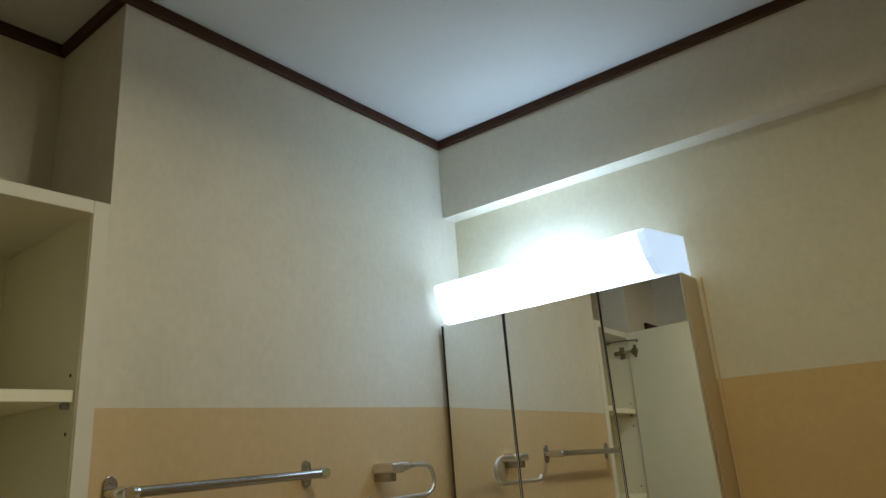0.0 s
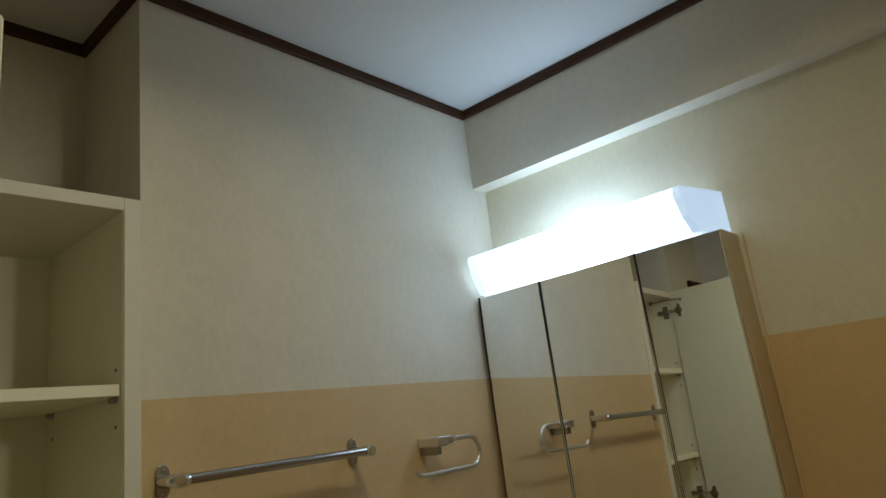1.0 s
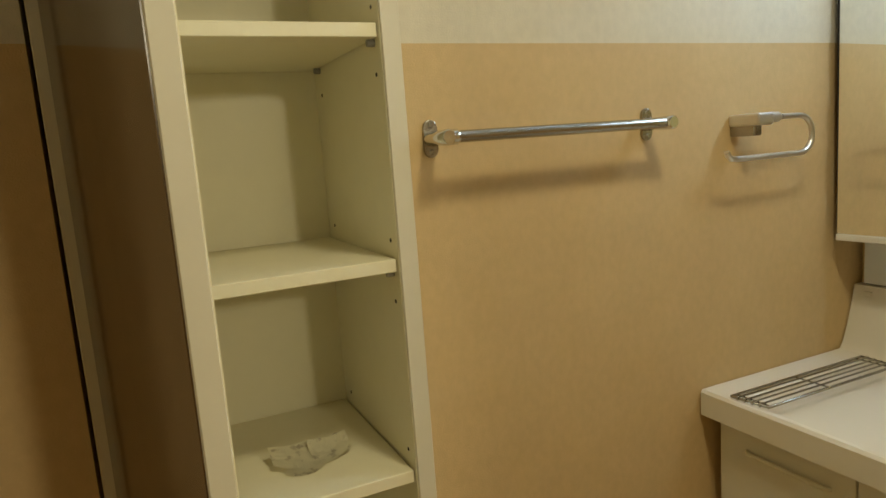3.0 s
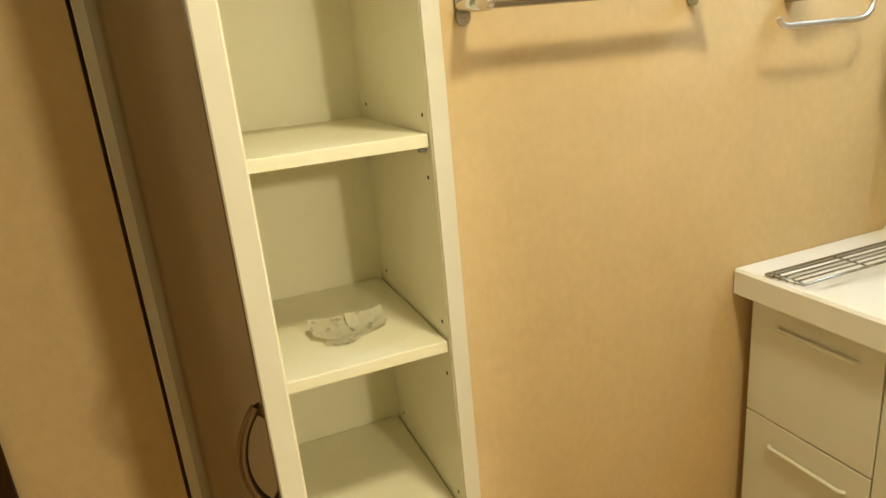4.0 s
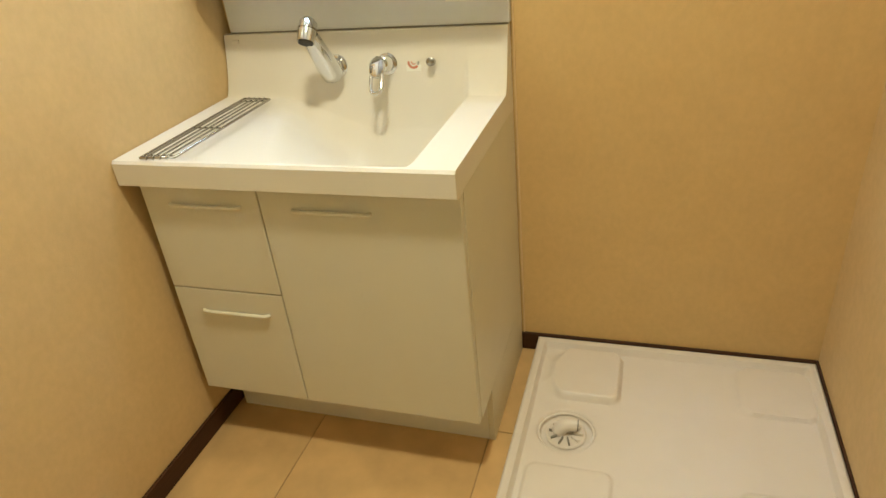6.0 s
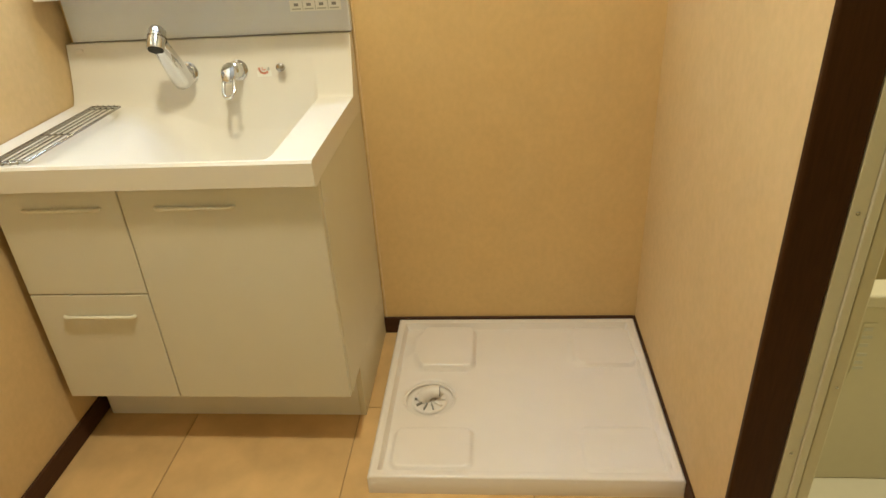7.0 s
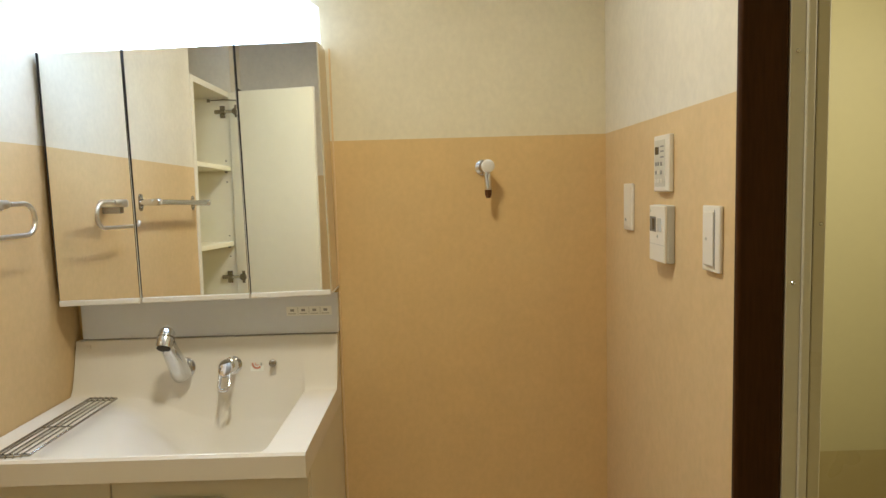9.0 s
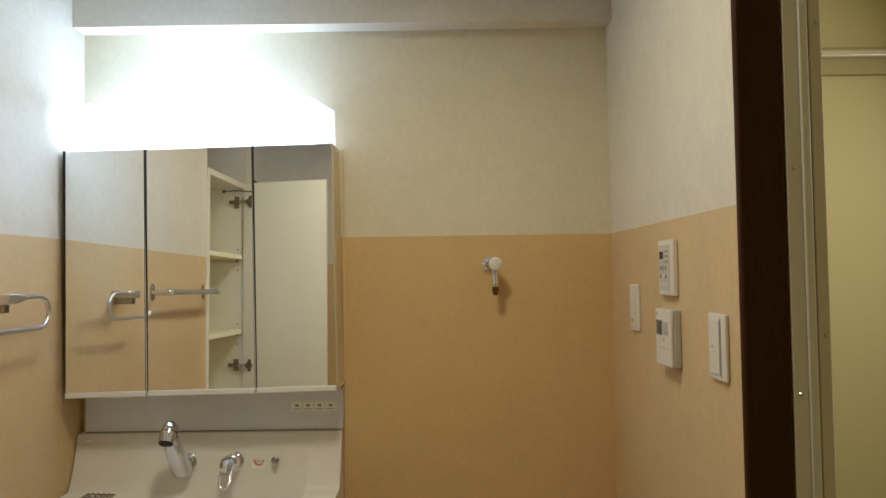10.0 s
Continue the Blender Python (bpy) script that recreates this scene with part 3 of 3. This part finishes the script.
basin = thing("wash_basin", (0.38, -0.3, 0.75), "cream moulded wash basin with a wide bowl and splashback", "basin")
def bowl(x, y):
    right = ease((0.664 - x) / 0.012)
    front = ease((y + 0.519) / 0.05)
    run = max(0.0, min(1.0, (-0.046 - y) / 0.13))
    back = run * run * (3 - 2 * run)
    rise = 0.149 * max(0.0, min(1.0, (y + 0.085) / 0.052)) ** 1.6
    ramp = 0.017 * ease((x - 0.072) / 0.016) + 0.030 * max(0.0, min(1.0, (x - 0.085) / 0.28))
    left = 0.17 + 0.15 * max(0.0, min(1.0, (-0.12 - y) / 0.38))
    fall = max(0.0, min(1.0, (-0.044 - y) / 0.17))
    deep = 0.165 * ease((x - left) / 0.27) * fall * (2 - fall) * ease((y + 0.478) / 0.10)
    edge = 0.006 * (ease((VF + 0.006 - y) / 0.006) ** 2)
    return 0.799 + rise - right * (front * back * ramp + deep) - edge
soft(part("counter", relief(VX0, VX1, VF, -0.033, 150, 96, bowl, 0.744, list(np.linspace(VF, -0.10, 84)) + list(np.linspace(-0.098, -0.033, 34))), M_COUNTER, basin), 40)
part("counter_underside", block(VX0 + 0.001, VX1 - 0.001, VF + 0.012, -0.484, 0.7385, 0.7445), M_COUNTER, basin)
part("counter_underside", block(VX0 + 0.001, 0.049, -0.4835, -0.034, 0.7385, 0.7445), M_COUNTER, basin)
part("splashback", block(VX0, VX1, -0.0328, -0.004, 0.7385, 0.9480, 0.0005, 1), M_COUNTER, basin)
part("panel_joint", block(0.024, 0.757, -0.022, -0.004, 0.9490, 0.9512), M_GREYPRINT, basin)
part("upper_panel", block(0.020, 0.760, -0.024, -0.004, 0.9515, 1.0665, 0.001, 1), M_GREY, basin, "pale grey splash panel")
part("caution_label", block(0.612, 0.742, -0.0252, -0.024, 1.004, 1.030), M_STICKER, basin, "white label strip with small print")
for i in range(4):
    x = 0.613 + 0.032 * i
    part("print_bar", block(x + 0.010, x + 0.021, -0.0256, -0.0252, 1.016, 1.023), M_GREYPRINT, basin)
    part("print_bar", block(x + 0.004, x + 0.027, -0.0256, -0.0252, 1.008, 1.011), M_PANELGREY, basin)
for x in (0.6445, 0.6765, 0.7085):
    part("print_bar", block(x, x + 0.0014, -0.0256, -0.0252, 1.006, 1.028), M_PANELGREY, basin)
part("panel_clip", block(0.028, 0.048, -0.040, -0.030, 0.926, 0.936, 0.002), M_COUNTER, basin)

# wire rack
rack = thing("wire_rack", (0.11, -0.31, 0.80), "chrome wire rack lying along the side of the basin", "rack")
RZ = 0.8035
outline = [(0.072, -0.518), (0.150, -0.508), (0.152, -0.118), (0.074, -0.112)]
soft(part("frame", rod([(x, y, RZ) for x, y in outline + outline[:1]], 0.0030, 8, cap=False), M_STEEL, rack), 60)
for k in range(1, 5):
    f = k / 5
    x0, y0, x1, y1 = 0.072 + 0.078 * f, -0.518 + 0.010 * f, 0.074 + 0.078 * f, -0.112 - 0.006 * f
    wire = [(x0, y0 - 0.003, RZ - 0.003), (x0, y0 - 0.004, RZ + 0.002), (x0, y0, RZ + 0.0045), (x0, y0 + 0.008, RZ + 0.002), (x1, y1 - 0.006, RZ + 0.002), (x1, y1 + 0.001, RZ + 0.003)]
    soft(part("long_wire", rod(wire, 0.0019, 8), M_STEEL, rack), 60)
for y in (-0.500, -0.330, -0.130):
    soft(part("cross_wire", rod([(0.073, y, RZ - 0.0015), (0.151, y + 0.002, RZ - 0.0015)], 0.0019, 8), M_STEEL, rack), 60)

# spout, lever, plug knob and the hot-cold mark
spout = thing("spout_tap", (0.315, -0.05, 0.86), "chrome pull-out spout on the splashback", "tap")
n = Vector((0, -1, 0.22)).normalized()
soft(part("flange", rod([Vector((0.322, -0.044, 0.866)) + n * d for d in (0, 0.010, 0.013)], [0.0290, 0.0285, 0.0235], 28), M_CHROME, spout), 50)
soft(part("neck", rod([(0.322, -0.050, 0.866), (0.321, -0.084, 0.870)], [0.0215, 0.0205], 24), M_CHROME, spout), 50)
body = [(0.3205, -0.073, 0.8500), (0.3205, -0.076, 0.8535), (0.3200, -0.086, 0.866), (0.3180, -0.116, 0.909), (0.3165, -0.140, 0.944), (0.3155, -0.149, 0.962)]
soft(part("body", rod(body, [0.0200, 0.0270, 0.0280, 0.0245, 0.0220, 0.0195], 24), M_CHROME, spout), 60)
head = [(0.315, -0.140, 0.994), (0.315, -0.143, 0.992), (0.314, -0.158, 0.972), (0.314, -0.172, 0.953)]
soft(part("spray_head", rod(head, [0.0165, 0.0205, 0.0215, 0.0205], 24), M_CHROME, spout), 60)
part("nozzle", disc((0.314, -0.1717, 0.9533), (0, -0.60, -0.80), 0.0180, 0.0172, 0.003, 20), M_BLACK, spout, "black nozzle opening")
soft(part("head_collar", rod([(0.315, -0.1530, 0.9790), (0.315, -0.1545, 0.9770)], [0.0222, 0.0222], 24), M_STEEL, spout), 50)
part("spray_button", block(0.310, 0.320, -0.168, -0.160, 0.984, 0.990, 0.002), M_STEEL, spout)
part("front_slot", block(0.3125, 0.3285, -0.1010, -0.0950, 0.8470, 0.8515, 0.001), M_BLACK, spout)

lever = thing("lever_tap", (0.444, -0.05, 0.86), "chrome single-lever mixer with a looped paddle handle", "tap")
soft(part("flange", rod([Vector((0.457, -0.044, 0.870)) + n * d for d in (0, 0.005, 0.008)], [0.0275, 0.0270, 0.0225], 28), M_CHROME, lever), 50)
soft(part("body", rod([Vector((0.457, -0.048, 0.870)) + n * d for d in (0, 0.030, 0.044, 0.048)], [0.0205, 0.0205, 0.0190, 0.013], 28), M_CHROME, lever), 50)
grip = pose(0.453, -0.094, 0.893, -40, -6, 0)
def held(bm):
    bmesh.ops.transform(bm, matrix=grip, verts=bm.verts)
    return bm
soft(part("paddle", held(plate(rounded(0.0, -0.022, 0.036, 0.052, 0.015), "y", -0.006, 0.006, 0.004)), M_CHROME, lever), 60)
hoop = [Vector((-0.0140, 0.0, -0.042)), Vector((-0.0140, 0.0, -0.074))]
hoop += arc((0.0, 0.0, -0.074), (-1, 0, 0), (0, 0, -1), 0.0140, 12, 168, 12)
hoop += [Vector((0.0140, 0.0, -0.074)), Vector((0.0140, 0.0, -0.042))]
soft(part("handle_loop", held(rod(hoop, 0.0046, 12)), M_CHROME, lever), 60)

knob = thing("plug_knob", (0.576, -0.045, 0.872), "small chrome pop-up plug knob on the splashback", "knob")
soft(part("knob", rod([(0.576, -0.044, 0.872), (0.576, -0.056, 0.875), (0.576, -0.058, 0.875), (0.576, -0.072, 0.878), (0.576, -0.075, 0.8785)], [0.007, 0.006, 0.0095, 0.0105, 0.006], 18), M_STEEL, knob), 40)
mark = thing("temperature_mark", (0.523, -0.048, 0.865), "round hot and cold sticker in red and grey", "sticker")
tilt = Matrix.Translation((0.526, -0.0475, 0.872)) @ Matrix.Rotation(radians(-13), 4, "X")
def stuck(bm):
    bmesh.ops.transform(bm, matrix=tilt, verts=bm.verts)
    return bm
part("backing", stuck(block(-0.019, 0.019, -0.0012, 0.0004, -0.021, 0.024, 0.0004, 1)), M_STICKER, mark)
def ring_piece(a0, a1, r0, r1):
    bm = bmesh.new()
    k = 14
    a = [radians(a0 + (a1 - a0) * i / k) for i in range(k + 1)]
    inner = [bm.verts.new((r0 * math.cos(t), -0.0016, r0 * math.sin(t))) for t in a]
    outer = [bm.verts.new((r1 * math.cos(t), -0.0016, r1 * math.sin(t))) for t in a]
    for i in range(k):
        bm.faces.new((inner[i], inner[i + 1], outer[i + 1], outer[i]))
    bmesh.ops.solidify(bm, geom=bm.faces[:], thickness=0.0003)
    return bm
part("red_arc", stuck(ring_piece(170, 320, 0.010, 0.0155)), M_RED, mark)
part("grey_arc", stuck(ring_piece(-30, 80, 0.010, 0.0145)), M_PANELGREY, mark)
part("red_arc", stuck(ring_piece(150, 330, 0.0035, 0.0060)), M_RED, mark)
part("print_bar", stuck(block(-0.013, 0.010, -0.0017, -0.0012, 0.0188, 0.0215)), M_GREYPRINT, mark)

# ---- mirror cabinet and its lamp ----
MZ0, MZ1, MF = 1.083, 1.743, -0.132
cab = thing("mirror_cabinet", (0.39, -0.06, 1.06), "cream bathroom cabinet with three mirror doors", "mirror cabinet")
part("body", block(0.020, 0.757, -0.107, -0.001, 1.073, 1.747, 0.001, 1), M_CABSIDE, cab, "glossy cream side panels, tinted for the wall's ochre reflection")
part("bottom_ledge", block(0.020, 0.758, -0.112, -0.005, 1.068, 1.0725, 0.001, 1), M_WHITE, cab)
for x0, x1, yaw in ((0.021, 0.2405, -1.1), (0.2445, 0.5365, -0.98), (0.5405, 0.7565, 0.22)):
    lean = pose((x0 + x1) / 2, MF, (MZ0 + MZ1) / 2, -0.8, 0, yaw) @ pose(-(x0 + x1) / 2, -MF, -(MZ0 + MZ1) / 2)
    def leaned(bm):
        bmesh.ops.transform(bm, matrix=lean, verts=bm.verts)
        return bm
    d = part("door", leaned(block(x0, x1, MF + 0.005, -0.116, MZ0 - 0.006, MZ1, 0.001, 1)), M_CARCASS, cab)
    under(part("mirror", leaned(block(x0 + 0.0008, x1 - 0.0008, MF, MF + 0.005, MZ0, MZ1 - 0.001, 0.0006, 1)), M_MIRROR, cab, "silvered mirror glass"), d)
    under(part("bottom_edge", leaned(block(x0, x1, MF - 0.004, MF + 0.0045, MZ0 - 0.015, MZ0 - 0.0005, 0.002, 2)), M_WHITE, cab), d)
    # black strip painted in for the shade between the doors
    part("gap_shadow", block(x0 - 0.0039, x0 - 0.0001, -0.1285, -0.113, MZ0 - 0.012, MZ1), M_BLACK, cab)

lamp = thing("vanity_lamp", (0.39, -0.12, 1.752), "lit white strip lamp with a milky cover over the mirror", "lamp")
sec = [(-0.004, 1.7485), (-0.137, 1.7485), (-0.168, 1.786), (-0.186, 1.831), (-0.188, 1.848), (-0.182, 1.858), (-0.004, 1.862)]
def cover(xl, xr, slant):
    """The lamp's section drawn out between slanting ends."""
    bm = bmesh.new()
    def ends(x, s):
        return [bm.verts.new((x + s * slant * (-y - 0.004) / 0.18, y, z)) for y, z in sec]
    a, b = ends(xl, 1), ends(xr, -1)
    k = len(sec)
    for i in range(k):
        bm.faces.new((a[i], a[(i + 1) % k], b[(i + 1) % k], b[i]))
    bm.faces.new(a)
    bm.faces.new(b[::-1])
    return bm
soft(part("diffuser", cover(0.044, 0.720, 0.028), M_LAMP, lamp), 25)
def end_cap(x_in, x_out, s):
    bm = bmesh.new()
    a = [bm.verts.new((x_in + s * 0.028 * (-y - 0.004) / 0.18, y, z)) for y, z in sec]
    b = [bm.verts.new((x_out + s * 0.036 * (-y - 0.004) / 0.18, y, z)) for y, z in sec]
    k = len(sec)
    for i in range(k):
        bm.faces.new((a[i], a[(i + 1) % k], b[(i + 1) % k], b[i]))
    bm.faces.new(a)
    bm.faces.new(b[::-1])
    return bm
part("end_cap", end_cap(0.0435, 0.010, 1), M_LAMPEND, lamp, "pale bluish end of the lamp cover")
part("end_cap", end_cap(0.7205, 0.746, -1), M_LAMPEND_FAR, lamp, "pale bluish end of the lamp cover")
# the whole unit hangs a little out of level, its far side higher
hang = pose(0.02, 0, 1.4) @ Matrix.Rotation(radians(-0.9), 4, "Y") @ pose(-0.02, 0, -1.4)
for ob in (cab, lamp):
    ob.matrix_world = hang @ ob.matrix_world

# sealant down the side of the washstand, where it meets the papered wall
for z0, z1 in ((0.0, 1.068), (1.085, 1.760)):
    single("trim", block(0.7612, 0.7660, -0.0045, -0.0003, z0, z1, 0.001, 1), M_SEALANT, "tan sealant line between washstand and wall", "trim", "structure")

# ---- washing machine pan ----
pan = thing("washing_machine_pan", (1.18, -0.33, 0), "pale plastic washing machine tray with a floor drain", "tray")
PX0, PX1, PY0, PY1 = 0.807, W - 0.0062, -0.650, -0.009
def pan_height(x, y):
    e = min(x - PX0, PX1 - x, y - PY0, PY1 - y)
    h = 0.055 - 0.020 * ease((e - 0.020) / 0.010) - 0.004 * ease((0.004 - e) / 0.004)
    for x0, x1, y0, y1, up, soften in ((0.800, 1.050, -0.242, -0.046, 0.020, 0.010), (1.318, 1.512, -0.222, -0.046, 0.013, 0.006),
                                       (0.852, 1.052, -0.612, -0.472, 0.010, 0.010), (1.318, 1.512, -0.612, -0.462, 0.007, 0.014)):
        qx, qy = abs(x - (x0 + x1) / 2) - (x1 - x0) / 2 + 0.026, abs(y - (y0 + y1) / 2) - (y1 - y0) / 2 + 0.026
        d = 0.026 - math.hypot(max(qx, 0.0), max(qy, 0.0)) - min(max(qx, qy), 0.0)
        if x0 < 0.81:
            soften += 0.10 * ease((0.905 - x) / 0.05)
        elif y1 > -0.1:
            soften += 0.05 * ease((1.365 - x) / 0.04)
        h += up * ease((d + 0.003) / soften)
    r = math.hypot(x - 0.930, y + 0.354)
    h -= 0.016 * ease((0.074 - r) / 0.010)
    return h
soft(part("tray", relief(PX0, PX1, PY0, PY1, 170, 150, pan_height, 0.0), M_PAN, pan), 50)
soft(part("drain_ring", rod(arc((0.930, -0.354, 0.0265), (1, 0, 0), (0, 1, 0), 0.067, 0, 360, 40), 0.003, 8, cap=False), M_PAN, pan), 60)
drain = part("drain_cup", disc((0.930, -0.354, 0.0225), (0, 0, 1), 0.050, 0.046, 0.003, 32), M_PAN, pan, "pale drain cup with fins and dark painted slots")
for k in range(10):
    a = 2 * math.pi * k / 10
    # thin grey pieces stand in for the shaded slots between the fins
    thin = 0.0018 if k in (5, 6, 7, 8) else 0.0035
    bm = block(0.018, 0.042, -thin, thin, 0.0, 0.008, 0.0008, 1)
    bmesh.ops.transform(bm, matrix=Matrix.Translation((0.930, -0.354, 0.0252)) @ Matrix.Rotation(a, 4, "Z"), verts=bm.verts)
    under(part("drain_fin", bm, M_GREYPRINT if k in (5, 6, 7, 8) else M_PAN, pan), drain)
under(soft(part("drain_elbow", rod([(0.912, -0.352, 0.026), (0.918, -0.350, 0.041), (0.934, -0.346, 0.050), (0.956, -0.344, 0.048)], [0.019, 0.019, 0.0175, 0.017], 16), M_PAN, pan), 60), drain)
under(part("drain_mouth", disc((0.9562, -0.3439, 0.0480), (0.97, 0.10, -0.10), 0.0140, 0.0135, 0.0015, 16), M_DARK, pan), drain)

# ---- wall tap for the washing machine ----
tap = thing("wall_tap", (1.203, 0.0, 1.413), "chrome wall tap with a white knob", "tap")
soft(part("flange", rod([(1.190, 0.0, 1.415), (1.190, -0.006, 1.415), (1.191, -0.012, 1.415)], [0.023, 0.022, 0.014], 26), M_CHROME, tap), 40)
soft(part("body", rod([(1.191, -0.010, 1.415), (1.200, -0.050, 1.415)], [0.0125, 0.0125], 20), M_CHROME, tap), 40)
soft(part("white_knob", rod([(1.200, -0.050, 1.416), (1.200, -0.053, 1.416), (1.200, -0.072, 1.417), (1.200, -0.076, 1.417)], [0.011, 0.0170, 0.0185, 0.014], 22), M_WHITE, tap, "white plastic knob"), 40)
soft(part("outlet", rod([(1.200, -0.040, 1.412), (1.200, -0.044, 1.392), (1.201, -0.050, 1.372), (1.201, -0.050, 1.352)], [0.010, 0.0105, 0.0095, 0.0095], 18), M_CHROME, tap), 60)
soft(part("hose_nipple", rod([(1.201, -0.050, 1.3515), (1.201, -0.050, 1.338), (1.201, -0.050, 1.328)], [0.0105, 0.0095, 0.006], 18), M_COPPER, tap, "brown metal hose nipple"), 40)

# ---- switches and controls on the east wall ----
def wall_plate(name, label, category, y0, y1, z0, z1, depth, mat=M_PLATE):
    o = thing(name, (W, (y0 + y1) / 2, (z0 + z1) / 2), label, category)
    part("plate", block(W - depth, W - 0.0003, y0, y1, z0, z1, min(0.003, depth * 0.35), 3), mat, o)
    return o

o = wall_plate("blank_plate", "ivory plastic wall plate with a small socket", "wall plate", -0.280, -0.210, 1.241, 1.358, 0.008)
part("cover", block(W - 0.0095, W - 0.008, -0.273, -0.217, 1.249, 1.350, 0.0006, 1), M_PLATE, o)
part("lamp_dot", disc((W - 0.0095, -0.236, 1.267), (-1, 0, 0), 0.004, 0.003, 0.002, 10), M_GREYPRINT, o)
o = wall_plate("fan_controller", "ivory wall controller with a black display and small keys", "controller", -0.552, -0.460, 1.339, 1.458, 0.012)
part("key_panel", block(W - 0.0132, W - 0.012, -0.532, -0.468, 1.350, 1.448, 0.0004, 1), M_KEYPANEL, o)
part("display", block(W - 0.0142, W - 0.0132, -0.495, -0.473, 1.418, 1.434), M_LCD, o)
for row, zk in enumerate((1.398, 1.380, 1.362)):
    for col, yk in enumerate((-0.479, -0.494, -0.512)):
        dark = (row, col) in ((0, 0), (0, 1), (1, 0), (1, 2), (0, 2))
        part("key", block(W - 0.0146, W - 0.0132, yk - 0.0045, yk + 0.0045, zk - 0.004, zk + 0.004, 0.0006, 1), M_GREYPRINT if dark else M_PLATE, o)
for zk in (1.434, 1.424, 1.412):
    part("print_bar", block(W - 0.0135, W - 0.0132, -0.526, -0.504, zk - 0.0018, zk + 0.0018), M_GREYPRINT, o)
o = wall_plate("heater_remote", "thick ivory water heater remote with a grey display", "controller", -0.560, -0.461, 1.190, 1.311, 0.016, M_PANELGREY)
part("front_panel", block(W - 0.0222, W - 0.0162, -0.559, -0.462, 1.191, 1.310, 0.002, 2), M_PLATE, o)
part("display", block(W - 0.0232, W - 0.0222, -0.506, -0.468, 1.254, 1.286), M_LCDG, o)
part("display_digit", block(W - 0.0236, W - 0.0232, -0.499, -0.484, 1.258, 1.282), M_LCD, o)
part("key", block(W - 0.0236, W - 0.0222, -0.540, -0.516, 1.256, 1.284, 0.0006, 1), M_PANELGREY, o)
part("key", disc((W - 0.0222, -0.473, 1.299), (-1, 0, 0), 0.004, 0.004, 0.0012, 10), M_PANELGREY, o)
part("lamp_dot", disc((W - 0.0222, -0.515, 1.245), (-1, 0, 0), 0.003, 0.003, 0.001, 10), M_PANELGREY, o)
part("lower_seam", block(W - 0.0225, W - 0.0222, -0.557, -0.464, 1.2270, 1.2282), M_PANELGREY, o)
o = wall_plate("light_switch", "ivory light switch with one wide rocker", "switch", -0.790, -0.717, 1.199, 1.316, 0.008)
part("rocker", block(W - 0.0108, W - 0.008, -0.769, -0.729, 1.210, 1.305, 0.0012, 2), M_PLATE, o)
part("rocker_gap", block(W - 0.0086, W - 0.008, -0.7722, -0.7697, 1.206, 1.309), M_GREYPRINT, o)
part("lamp_dot", disc((W - 0.0108, -0.741, 1.257), (-1, 0, 0), 0.003, 0.003, 0.001, 10), M_PANELGREY, o)

# ---- floor tiles ----
TILE = 0.46
tile_mesh = mesh_of("tile", block(-TILE / 2 + 0.0014, TILE / 2 - 0.0014, -TILE / 2 + 0.0014, TILE / 2 - 0.0014, -0.003, 0.0, 0.0009, 1), M_TILE)
for i in range(-1, 3):
    for j in range(-6, 1):
        t = under(new("tile", tile_mesh), floor)
        t.matrix_parent_inverse = Matrix()
        t.location = (0.278 + TILE * (i + 0.5), -0.356 + TILE * (j + 0.5), 0)
